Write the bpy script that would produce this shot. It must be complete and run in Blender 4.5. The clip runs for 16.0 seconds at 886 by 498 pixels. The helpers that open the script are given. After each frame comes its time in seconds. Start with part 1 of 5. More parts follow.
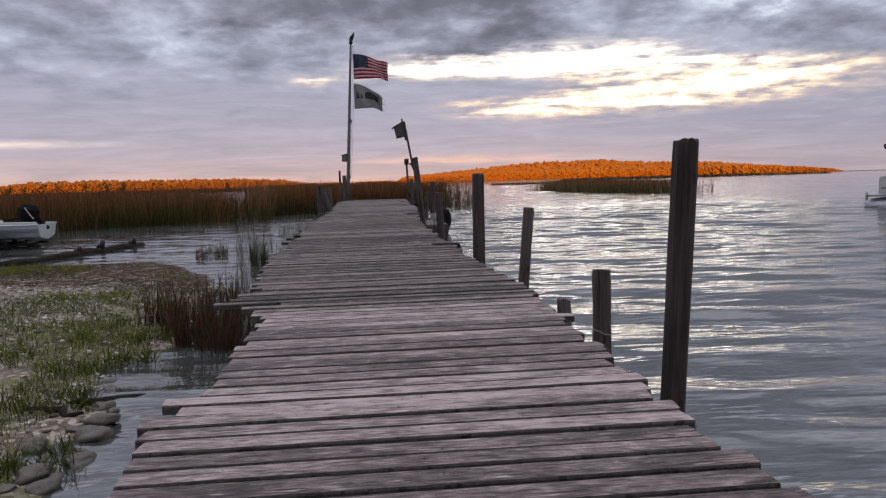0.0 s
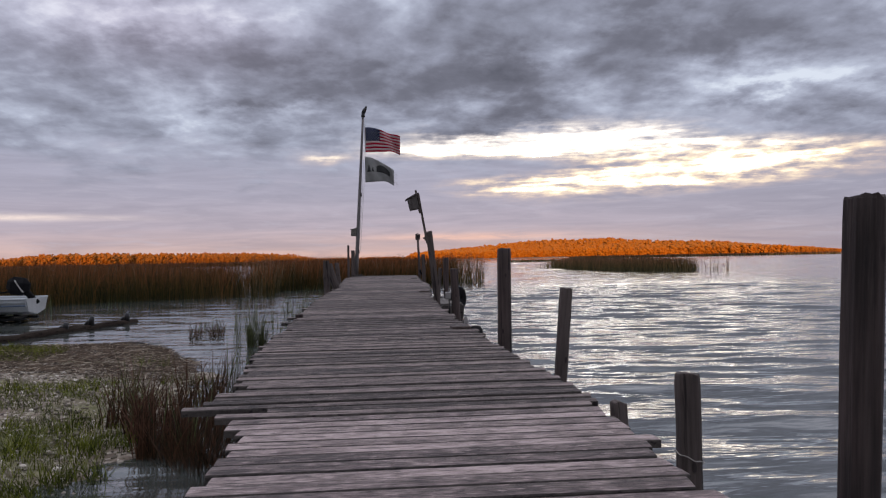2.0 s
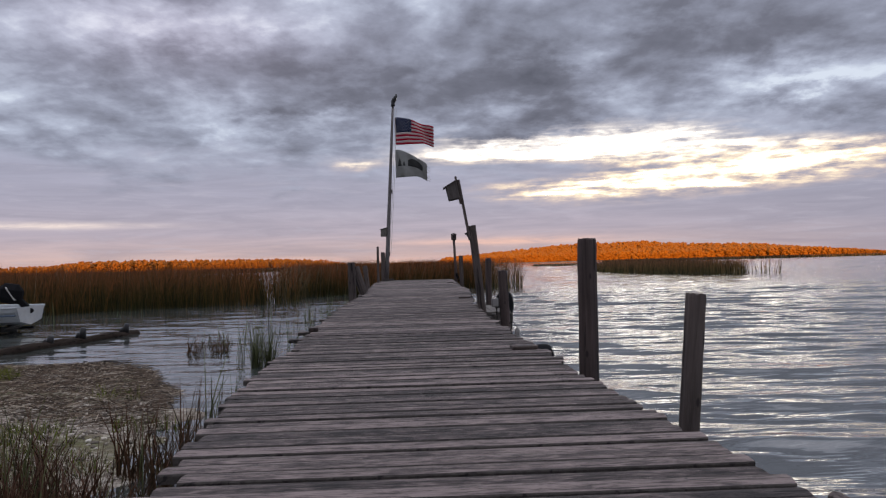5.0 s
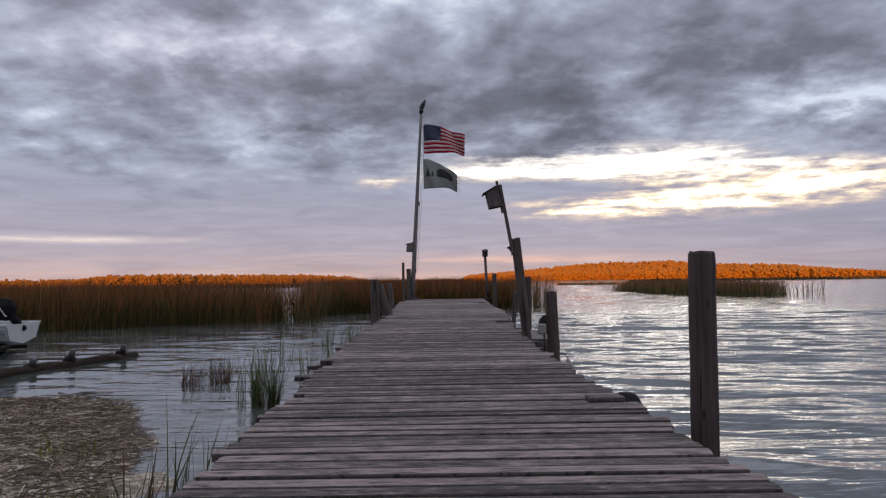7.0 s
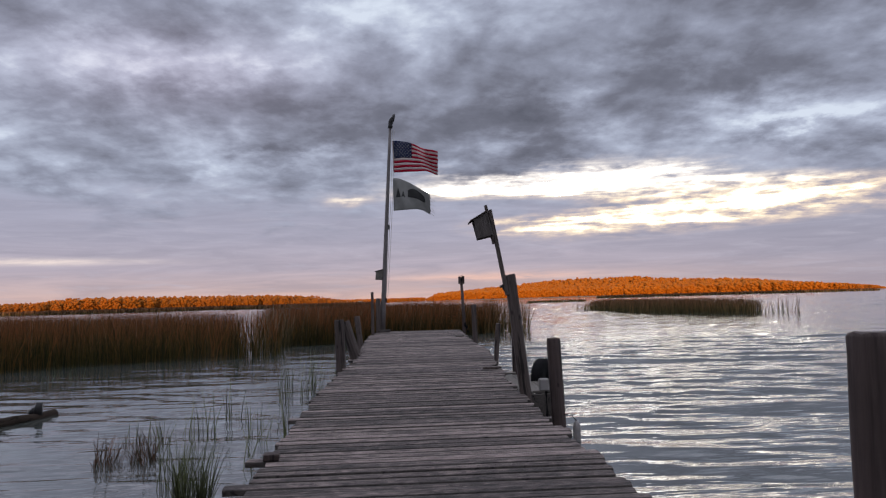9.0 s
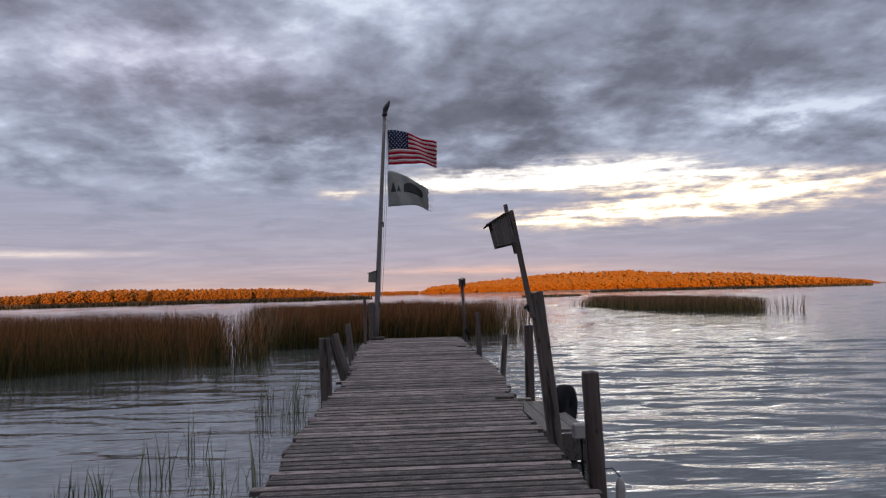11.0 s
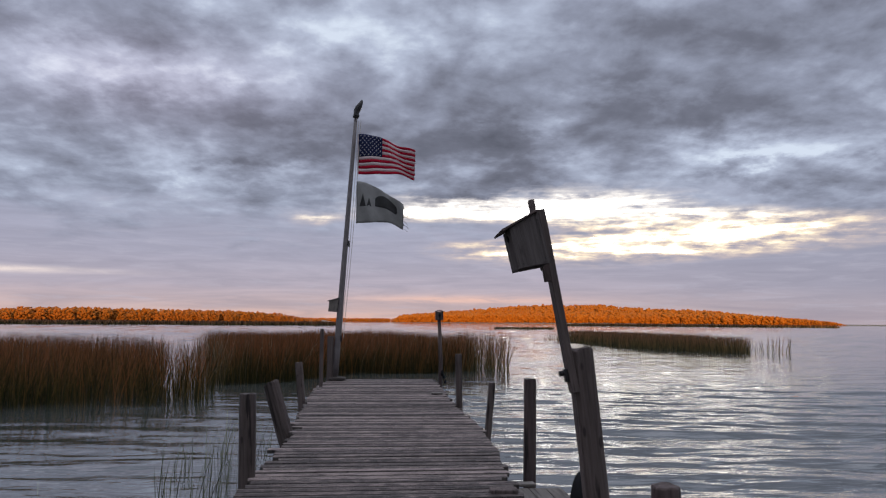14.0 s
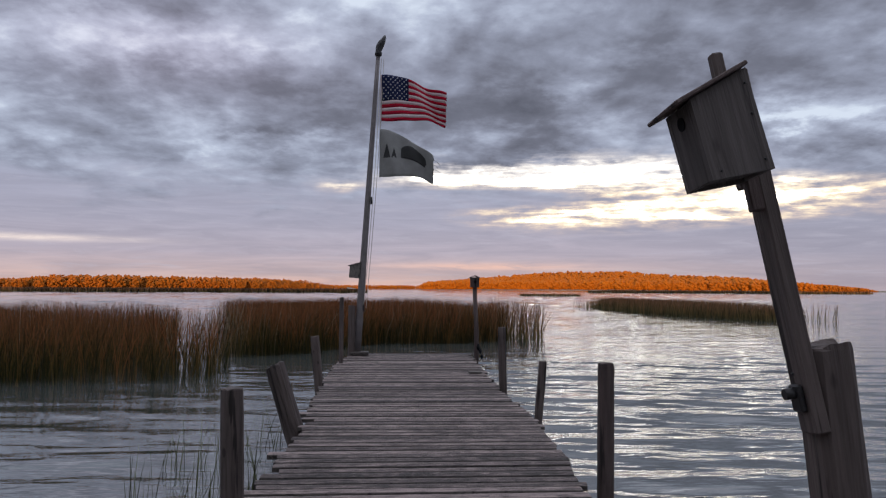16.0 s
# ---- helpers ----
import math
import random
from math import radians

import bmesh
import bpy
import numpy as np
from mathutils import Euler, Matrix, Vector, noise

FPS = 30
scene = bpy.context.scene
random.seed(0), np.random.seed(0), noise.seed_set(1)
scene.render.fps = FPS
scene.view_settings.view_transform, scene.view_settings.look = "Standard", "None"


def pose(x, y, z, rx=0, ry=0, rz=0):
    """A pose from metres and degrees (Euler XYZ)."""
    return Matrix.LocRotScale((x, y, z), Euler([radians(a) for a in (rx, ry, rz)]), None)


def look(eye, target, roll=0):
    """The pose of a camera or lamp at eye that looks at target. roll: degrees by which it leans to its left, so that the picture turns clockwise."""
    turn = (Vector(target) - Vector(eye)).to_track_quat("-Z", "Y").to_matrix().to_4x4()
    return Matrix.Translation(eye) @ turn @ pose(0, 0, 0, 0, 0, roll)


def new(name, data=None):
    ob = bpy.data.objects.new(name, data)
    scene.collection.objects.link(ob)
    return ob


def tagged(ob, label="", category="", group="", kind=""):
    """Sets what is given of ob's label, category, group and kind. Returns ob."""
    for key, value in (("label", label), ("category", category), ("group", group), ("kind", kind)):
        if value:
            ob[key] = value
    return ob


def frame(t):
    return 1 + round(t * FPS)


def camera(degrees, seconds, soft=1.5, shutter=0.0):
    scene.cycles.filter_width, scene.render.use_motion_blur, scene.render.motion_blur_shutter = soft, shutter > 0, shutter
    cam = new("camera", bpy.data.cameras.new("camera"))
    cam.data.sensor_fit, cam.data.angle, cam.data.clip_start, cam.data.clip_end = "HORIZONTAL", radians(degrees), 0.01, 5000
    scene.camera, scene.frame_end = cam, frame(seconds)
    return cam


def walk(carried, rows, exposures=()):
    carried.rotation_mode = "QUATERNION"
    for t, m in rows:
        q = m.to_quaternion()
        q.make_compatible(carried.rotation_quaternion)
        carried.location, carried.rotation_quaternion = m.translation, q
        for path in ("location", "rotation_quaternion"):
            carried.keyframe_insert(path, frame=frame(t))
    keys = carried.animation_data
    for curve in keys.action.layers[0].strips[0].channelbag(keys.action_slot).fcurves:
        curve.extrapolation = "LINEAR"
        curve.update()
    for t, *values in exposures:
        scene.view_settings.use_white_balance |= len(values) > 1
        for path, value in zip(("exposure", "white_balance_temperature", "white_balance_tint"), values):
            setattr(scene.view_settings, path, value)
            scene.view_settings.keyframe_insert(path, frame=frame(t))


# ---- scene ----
cam = camera(64.2, 16.0, soft=1.25)
PATH = [
    (0, (1.154, 0.539, 0.585), (1.332, 2.522, 0.397), -1.7),
    (0.5, (1.119, 0.767, 0.568), (1.35, 2.747, 0.411), -1.8),
    (1, (1.158, 1.06, 0.565), (1.32, 3.051, 0.457), -1.5),
    (1.5, (1.117, 1.378, 0.568), (1.279, 3.371, 0.53), -1.1),
    (2, (1.102, 1.74, 0.577), (1.264, 3.733, 0.605), -1.1),
    (2.5, (1.102, 2.152, 0.562), (1.253, 4.145, 0.646), -1.2),
    (3, (1.076, 2.539, 0.545), (1.206, 4.533, 0.632), -1.2),
    (3.5, (1.1, 2.907, 0.53), (1.212, 4.903, 0.599), -1.0),
    (4, (1.092, 3.308, 0.519), (1.188, 5.305, 0.571), -1.1),
    (4.2, (1.078, 3.466, 0.511), (1.167, 5.463, 0.554), -1.3),
    (6.3, (0.991, 5.267, 0.494), (1.032, 7.266, 0.544), -0.9),
    (6.5, (0.966, 5.432, 0.496), (0.999, 7.43, 0.559), -0.8),
    (7, (0.895, 5.879, 0.521), (0.903, 7.876, 0.615), -0.8),
    (7.5, (0.849, 6.311, 0.594), (0.804, 8.305, 0.738), -0.8),
    (8, (0.787, 6.818, 0.676), (0.797, 8.81, 0.851), -1.0),
    (8.5, (0.789, 7.249, 0.795), (0.87, 9.241, 0.956), -1.1),
    (10.8, (0.714, 9.291, 1.092), (0.83, 11.284, 1.206), -2.1),
    (11, (0.724, 9.43, 1.159), (0.841, 11.422, 1.283), -1.5),
    (11.5, (0.683, 9.899, 1.209), (0.824, 11.886, 1.378), -1.6),
    (12, (0.698, 10.336, 1.261), (0.777, 12.327, 1.441), -0.8),
    (12.5, (0.729, 10.776, 1.298), (0.795, 12.766, 1.492), 1.0),
    (13, (0.737, 11.243, 1.289), (0.852, 13.23, 1.482), 1.0),
    (13.5, (0.819, 11.702, 1.3), (0.957, 13.687, 1.502), 1.1),
    (14, (0.833, 12.176, 1.287), (1.025, 14.156, 1.491), 0.4),
    (14.5, (0.87, 12.669, 1.287), (1.117, 14.642, 1.497), 1.6),
    (15, (0.842, 13.126, 1.275), (1.128, 15.095, 1.478), 2.6),
    (15.5, (0.8, 13.627, 1.278), (1.054, 15.604, 1.435), 1.0),
    (16, (0.795, 14.155, 1.291), (0.92, 16.148, 1.402), 0.3),
]
walk(cam, [(t, look(e, g, r)) for t, e, g, r in PATH],
     [(0.0, 0.14, 6900, 11), (2.0, 0.06, 6800, 11), (4.0, 0.05, 6750, 10), (8.0, 0.02, 6700, 10), (13.0, 0.02, 6550, 9), (16.0, 0.04, 6600, 9)])

WATER = -0.85          # level of the lake
SUN_ELEV, SUN_AZ = 2.0, 188.0   # degrees; the low sun stands behind the shore
LIFT = 3.1             # how much the unseen sky overhead is brightened, to light deck and water


# ---- world and light ----
def math_node(nt, op, a, b=None, c=None, clamp=False):
    n = nt.nodes.new("ShaderNodeMath")
    n.operation, n.use_clamp = op, clamp
    for i, v in enumerate((a, b, c)):
        if v is None:
            continue
        if isinstance(v, (int, float)):
            n.inputs[i].default_value = v
        else:
            nt.links.new(v, n.inputs[i])
    return n.outputs[0]


def mix_color(nt, fac, a, b, blend="MIX"):
    n = nt.nodes.new("ShaderNodeMix")
    n.data_type, n.blend_type = "RGBA", blend
    for sock, v in ((n.inputs[0], fac), (n.inputs[6], a), (n.inputs[7], b)):
        if isinstance(v, (int, float)):
            sock.default_value = v
        elif isinstance(v, tuple):
            sock.default_value = (*v, 1) if len(v) == 3 else v
        else:
            nt.links.new(v, sock)
    return n.outputs[2]


def ramp(nt, fac, stops, smooth=False):
    n = nt.nodes.new("ShaderNodeValToRGB")
    if smooth:
        n.color_ramp.interpolation = "EASE"
    els = n.color_ramp.elements
    while len(els) < len(stops):
        els.new(0.5)
    for el, (p, c) in zip(els, stops):
        el.position = p
        el.color = (c, c, c, 1) if isinstance(c, (int, float)) else (*c, 1)
    nt.links.new(fac, n.inputs[0])
    return n.outputs[0]


def noise_tex(nt, vec, scale, detail=4, rough=0.5, distort=0.0):
    n = nt.nodes.new("ShaderNodeTexNoise")
    n.inputs["Scale"].default_value, n.inputs["Detail"].default_value = scale, detail
    n.inputs["Roughness"].default_value, n.inputs["Distortion"].default_value = rough, distort
    nt.links.new(vec, n.inputs["Vector"])
    return n.outputs["Fac"]


def combine(nt, x, y, z):
    n = nt.nodes.new("ShaderNodeCombineXYZ")
    for i, v in enumerate((x, y, z)):
        if isinstance(v, (int, float)):
            n.inputs[i].default_value = v
        else:
            nt.links.new(v, n.inputs[i])
    return n.outputs[0]


def lobe(nt, a, e, a0, e0, sa, se):
    """A soft hump in azimuth and elevation (degrees)."""
    u = math_node(nt, "DIVIDE", math_node(nt, "SUBTRACT", a, a0), sa)
    v = math_node(nt, "DIVIDE", math_node(nt, "SUBTRACT", e, e0), se)
    r2 = math_node(nt, "ADD", math_node(nt, "MULTIPLY", u, u), math_node(nt, "MULTIPLY", v, v))
    return math_node(nt, "EXPONENT", math_node(nt, "MULTIPLY", r2, -0.5))


# (azimuth, elevation, half width, half height, weight) of the main cloud masses, degrees
HEAVY = ((3.0, 14.2, 8.0, 1.9, 0.40), (12.0, 13.6, 6.5, 1.5, 0.30), (-6.5, 13.2, 4.5, 0.9, 0.22), (25.0, 21.0, 11.0, 3.4, 0.42),
         (14.0, 18.4, 6.0, 1.7, 0.14), (29.0, 16.0, 9.0, 1.4, 0.31), (-16.0, 17.0, 13.0, 6.0, 0.10), (-18.5, 15.2, 8.0, 1.4, 0.30),
         (-28.0, 21.0, 5.0, 1.8, 0.25), (-17.0, 22.8, 5.0, 1.3, 0.22), (31.0, 10.6, 6.0, 0.8, 0.34), (-2.0, 18.4, 6.0, 1.4, 0.18))
THIN = ((-17.5, 18.5, 6.0, 1.2, 0.36), (-8.0, 22.2, 4.5, 1.8, 0.30), (-12.0, 11.3, 4.0, 0.7, 0.32), (10.9, 15.7, 3.0, 0.6, 0.30),
        (20.0, 17.8, 3.5, 0.6, 0.22), (29.0, 12.7, 4.5, 0.8, 0.30), (-26.0, 17.0, 4.0, 1.4, 0.16), (3.0, 22.5, 4.0, 1.2, 0.14))
# the break in the clouds
BREAK = ((16.0, 9.1, 9.0, 0.95, 0.92), (23.0, 6.4, 9.0, 1.25, 0.80), (11.5, 5.7, 3.5, 0.55, 0.42), (4.5, 8.7, 3.5, 0.45, 0.50),
         (-5.2, 8.1, 1.6, 0.35, 0.45), (28.0, 7.6, 5.0, 0.7, 0.40))
SHUT = ((8.5, 7.35, 6.0, 0.50, 0.55), (33.0, 9.6, 6.0, 0.9, 0.55), (33.0, 3.6, 8.0, 0.9, 0.60))


def lobes(nt, a, e, rows):
    total = None
    for a0, e0, sa, se, w in rows:
        v = math_node(nt, "MULTIPLY", lobe(nt, a, e, a0, e0, sa, se), w)
        total = v if total is None else math_node(nt, "ADD", total, v)
    return total


def build_world():
    w = bpy.data.worlds.new("evening_sky")
    scene.world = w
    w.use_nodes = True
    nt = w.node_tree
    nt.nodes.clear()
    out = nt.nodes.new("ShaderNodeOutputWorld")
    bg = nt.nodes.new("ShaderNodeBackground")
    nt.links.new(bg.outputs[0], out.inputs[0])
    tc = nt.nodes.new("ShaderNodeTexCoord")
    sep = nt.nodes.new("ShaderNodeSeparateXYZ")
    nt.links.new(tc.outputs["Generated"], sep.inputs[0])
    x, y, z = sep.outputs
    e = math_node(nt, "MULTIPLY", math_node(nt, "ARCSINE", z), 57.29578)
    a = math_node(nt, "MULTIPLY", math_node(nt, "ARCTAN2", x, y), 57.29578)
    e01 = math_node(nt, "DIVIDE", e, 40.0, clamp=True)

    # clear sky behind the clouds
    sky = nt.nodes.new("ShaderNodeTexSky")
    sky.sky_type, sky.sun_disc = "NISHITA", False
    sky.sun_elevation, sky.sun_rotation = radians(SUN_ELEV), radians(SUN_AZ)
    sky_c = mix_color(nt, 1.0, sky.outputs[0], (0.10, 0.10, 0.10), "MULTIPLY")

    # a flat cloud sheet seen in perspective
    zz = math_node(nt, "ADD", math_node(nt, "MAXIMUM", z, 0.0), 0.23)
    px, py = math_node(nt, "DIVIDE", x, zz), math_node(nt, "DIVIDE", y, zz)
    sheet = combine(nt, px, py, 0.4)
    n1 = noise_tex(nt, sheet, 3.6, 10, 0.54, 0.25)
    n2 = noise_tex(nt, combine(nt, px, py, 7.7), 11.0, 6, 0.55, 0.15)
    nudge = combine(nt, math_node(nt, "ADD", px, 0.010), math_node(nt, "ADD", py, -0.05), 0.4)
    n1b = noise_tex(nt, nudge, 3.6, 10, 0.54, 0.25)
    # uneven outlines for the cloud masses
    wa = math_node(nt, "ADD", a, math_node(nt, "MULTIPLY", math_node(nt, "SUBTRACT", noise_tex(nt, combine(nt, px, py, 21.0), 4.0, 7, 0.6), 0.5), 22.0))
    we = math_node(nt, "ADD", e, math_node(nt, "MULTIPLY", math_node(nt, "SUBTRACT", noise_tex(nt, combine(nt, px, py, 33.0), 5.0, 7, 0.6), 0.5), 7.0))
    # streaks drawn out along the horizon
    n3 = noise_tex(nt, combine(nt, math_node(nt, "MULTIPLY", a, 0.060), math_node(nt, "MULTIPLY", e, 0.66), 3.0), 1.7, 8, 0.62, 0.7)
    n4 = noise_tex(nt, combine(nt, math_node(nt, "MULTIPLY", a, 0.11), math_node(nt, "MULTIPLY", e, 0.9), 8.0), 2.6, 6, 0.65, 0.5)

    # low veil: lavender, peach at the horizon
    veil = ramp(nt, e01, [(0.0, (0.72, 0.47, 0.41)), (0.03, (0.60, 0.46, 0.47)), (0.07, (0.48, 0.43, 0.52)), (0.13, (0.405, 0.40, 0.52)),
                          (0.20, (0.375, 0.39, 0.52)), (0.27, (0.37, 0.40, 0.535)), (1.0, (0.38, 0.41, 0.54))])
    side = ramp(nt, math_node(nt, "MULTIPLY_ADD", a, 0.0125, 0.5), [(0.66, 0.0), (0.92, 1.0)])
    veil = mix_color(nt, math_node(nt, "MULTIPLY", side, 0.6), veil, (0.30, 0.315, 0.42))
    streak = ramp(nt, n3, [(0.36, 0.0), (0.66, 1.0)])
    veil = mix_color(nt, math_node(nt, "MULTIPLY", streak, 0.42), veil, (0.24, 0.24, 0.325))
    veil = mix_color(nt, math_node(nt, "MULTIPLY", ramp(nt, n4, [(0.52, 0.0), (0.72, 1.0)]), 0.35), veil, (0.50, 0.49, 0.60))
    veil = mix_color(nt, 0.06, veil, sky_c, "ADD")

    # how heavy the cloud is
    d = math_node(nt, "SUBTRACT", lobes(nt, wa, we, HEAVY), lobes(nt, wa, we, THIN))
    d = math_node(nt, "MULTIPLY_ADD", d, 0.66, 0.275)
    d = math_node(nt, "ADD", d, math_node(nt, "MULTIPLY", math_node(nt, "SUBTRACT", n1, 0.5), 1.25))
    d = math_node(nt, "ADD", d, math_node(nt, "MULTIPLY", math_node(nt, "SUBTRACT", n2, 0.5), 0.50))
    # undersides catch less light than the edges turned to the break
    d = math_node(nt, "ADD", d, math_node(nt, "MULTIPLY", math_node(nt, "SUBTRACT", n1b, n1), 1.2), clamp=True)
    cloud = ramp(nt, d, [(0.0, (0.66, 0.74, 0.88)), (0.15, (0.46, 0.515, 0.66)), (0.38, (0.285, 0.313, 0.415)), (0.62, (0.168, 0.180, 0.238)), (1.0, (0.082, 0.088, 0.118))])
    blush = lobe(nt, a, e, -18.0, 17.8, 9.0, 2.6)
    cloud = mix_color(nt, math_node(nt, "MULTIPLY", blush, 0.75), cloud, mix_color(nt, 1.0, cloud, (1.10, 0.97, 0.98), "MULTIPLY"))
    rise = math_node(nt, "ADD", e, math_node(nt, "MULTIPLY", math_node(nt, "SUBTRACT", n1, 0.5), 9.0))
    high = ramp(nt, math_node(nt, "DIVIDE", rise, 40.0, clamp=True), [(0.15, 0.0), (0.26, 1.0)], True)
    col = mix_color(nt, high, veil, cloud)

    # bright sky showing through the break
    wb = math_node(nt, "ADD", math_node(nt, "MULTIPLY", a, 0.75), math_node(nt, "MULTIPLY", wa, 0.25))
    g = math_node(nt, "SUBTRACT", lobes(nt, wb, e, BREAK), lobes(nt, wb, e, SHUT))
    near = math_node(nt, "MULTIPLY", g, 1.7, clamp=True)
    ragged = math_node(nt, "ADD", math_node(nt, "MULTIPLY", math_node(nt, "SUBTRACT", n3, 0.5), -2.1), math_node(nt, "MULTIPLY", math_node(nt, "SUBTRACT", n2, 0.5), -1.7))
    ragged = math_node(nt, "ADD", ragged, math_node(nt, "MULTIPLY", math_node(nt, "SUBTRACT", n4, 0.5), -1.1))
    g = math_node(nt, "ADD", g, math_node(nt, "MULTIPLY", ragged, near))
    bank = ramp(nt, math_node(nt, "ADD", math_node(nt, "MULTIPLY", lobes(nt, a, e, HEAVY[:2]), 1.4), math_node(nt, "MULTIPLY", math_node(nt, "SUBTRACT", n1, 0.5), 1.0)), [(0.20, 0.0), (0.50, 1.0)])
    g = math_node(nt, "SUBTRACT", g, math_node(nt, "MULTIPLY", bank, 0.9), clamp=True)
    glow = ramp(nt, g, [(0.0, (0.48, 0.44, 0.50)), (0.32, (0.74, 0.60, 0.55)), (0.58, (1.05, 0.88, 0.68)), (0.80, (1.6, 1.42, 1.12)), (1.0, (5.2, 4.9, 4.5))])
    pale = ramp(nt, g, [(0.0, (0.48, 0.47, 0.56)), (0.35, (0.72, 0.68, 0.70)), (0.65, (1.08, 1.03, 0.99)), (0.78, (1.6, 1.54, 1.48)), (1.0, (5.6, 5.5, 5.4))])
    glow = mix_color(nt, ramp(nt, e01, [(0.185, 0.0), (0.225, 1.0)]), glow, pale)
    col = mix_color(nt, ramp(nt, g, [(0.05, 0.0), (0.5, 0.85), (0.75, 1.0)]), col, glow)
    # thin lit streaks low down
    s1 = math_node(nt, "MULTIPLY", lobe(nt, a, e, 7.0, 1.75, 5.5, 0.22), ramp(nt, n4, [(0.35, 0.2), (0.6, 1.0)]))
    s2 = math_node(nt, "MULTIPLY", lobe(nt, a, e, -28.0, 3.45, 5.0, 0.16), ramp(nt, n4, [(0.35, 0.4), (0.6, 1.0)]))
    col = mix_color(nt, math_node(nt, "MULTIPLY", s1, 0.70, clamp=True), col, (0.98, 0.60, 0.47))
    col = mix_color(nt, math_node(nt, "MULTIPLY", s2, 0.80, clamp=True), col, (0.98, 0.84, 0.78))
    # greyer sky overhead, out of view, brightened to light the deck and water
    e90 = math_node(nt, "DIVIDE", e, 90.0, clamp=True)
    lift = mix_color(nt, ramp(nt, e90, [(0.30, 0.0), (0.50, 0.75), (0.7, 1.0)]), (1.0, 1.0, 1.0), (LIFT, LIFT * 0.94, LIFT * 0.86))
    col = mix_color(nt, 1.0, col, lift, "MULTIPLY")
    nt.links.new(col, bg.inputs[0])
    bg.inputs[1].default_value = 1.0


build_world()
sun = new("sun", bpy.data.lights.new("sun", "SUN"))
sun.data.energy, sun.data.angle, sun.data.color = 4.2, radians(0.5), (1.0, 0.58, 0.26)
_az = radians(SUN_AZ)
_dir = Vector((math.sin(_az) * math.cos(radians(SUN_ELEV)), math.cos(_az) * math.cos(radians(SUN_ELEV)), math.sin(radians(SUN_ELEV))))
sun.matrix_world = look(_dir * 100, (0, 0, 0))
scene.view_settings.exposure = 0.0


# ---- materials ----
def material(name, rough=0.7, metal=0.0, spec=0.4):
    m = bpy.data.materials.new(name)
    m.use_nodes = True
    nt = m.node_tree
    b = nt.nodes["Principled BSDF"]
    b.inputs["Roughness"].default_value = rough
    b.inputs["Metallic"].default_value = metal
    b.inputs["Specular IOR Level"].default_value = spec
    return m, nt, b


def obj_coords(nt, scale=(1, 1, 1), shift=True, kind="Object"):
    tc = nt.nodes.new("ShaderNodeTexCoord")
    mp = nt.nodes.new("ShaderNodeMapping")
    mp.inputs["Scale"].default_value = scale
    nt.links.new(tc.outputs[kind], mp.inputs["Vector"])
    if shift:
        info = nt.nodes.new("ShaderNodeObjectInfo")
        nt.links.new(combine(nt, math_node(nt, "MULTIPLY", info.outputs["Random"], 37.0),
                             math_node(nt, "MULTIPLY", info.outputs["Random"], 91.0), 0.0), mp.inputs["Location"])
    return mp.outputs[0]


def bump(nt, b, height, strength=0.5, dist=0.01, factor=None):
    n = nt.nodes.new("ShaderNodeBump")
    n.inputs["Strength"].default_value, n.inputs["Distance"].default_value = strength, dist
    nt.links.new(height, n.inputs["Height"])
    if factor is not None:
        nt.links.new(factor, n.inputs["Strength"])
    nt.links.new(n.outputs[0], b.inputs["Normal"])


def wood(name, light, dark, axis, rough=0.75, vary=0.5, spec=0.3):
    """Weathered timber whose grain runs along axis 0, 1 or 2 of the object."""
    m, nt, b = material(name, rough, 0, spec)
    sc = [34.0, 34.0, 34.0]
    sc[axis] = 1.6
    v = obj_coords(nt, tuple(sc))
    grain = noise_tex(nt, v, 1.0, 5, 0.65, 0.3)
    v2 = obj_coords(nt, tuple(3.5 if i != axis else 1.1 for i in range(3)))
    blot = noise_tex(nt, v2, 1.0, 4, 0.6, 0.2)
    info = nt.nodes.new("ShaderNodeObjectInfo")
    f = math_node(nt, "ADD", math_node(nt, "MULTIPLY", grain, 0.75), math_node(nt, "MULTIPLY", blot, 0.6))
    f = math_node(nt, "ADD", f, math_node(nt, "MULTIPLY", math_node(nt, "SUBTRACT", info.outputs["Random"], 0.5), vary * 0.5))
    c = ramp(nt, f, [(0.40, dark), (0.62, tuple((p + q) / 2 for p, q in zip(light, dark))), (0.88, light)])
    split = noise_tex(nt, obj_coords(nt, tuple(18.0 if i != axis else 0.9 for i in range(3))), 1.0, 4, 0.6, 0.2)
    c = mix_color(nt, ramp(nt, split, [(0.58, 0.0), (0.63, 0.85)]), c, tuple(x * 0.5 for x in dark))
    vor = nt.nodes.new("ShaderNodeTexVoronoi")
    nt.links.new(obj_coords(nt, tuple(9.0 if i != axis else 4.0 for i in range(3))), vor.inputs["Vector"])
    vor.inputs["Scale"].default_value = 1.0
    c = mix_color(nt, ramp(nt, vor.outputs["Distance"], [(0.10, 0.7), (0.16, 0.0)]), c, tuple(x * 0.7 for x in dark))
    nt.links.new(c, b.inputs["Base Color"])
    bump(nt, b, math_node(nt, "SUBTRACT", math_node(nt, "ADD", grain, math_node(nt, "MULTIPLY", blot, 0.3)), math_node(nt, "MULTIPLY", split, 0.6)), 0.9, 0.010)
    nt.links.new(ramp(nt, grain, [(0.3, min(1, rough + 0.1)), (0.8, rough - 0.15)]), b.inputs["Roughness"])
    return m


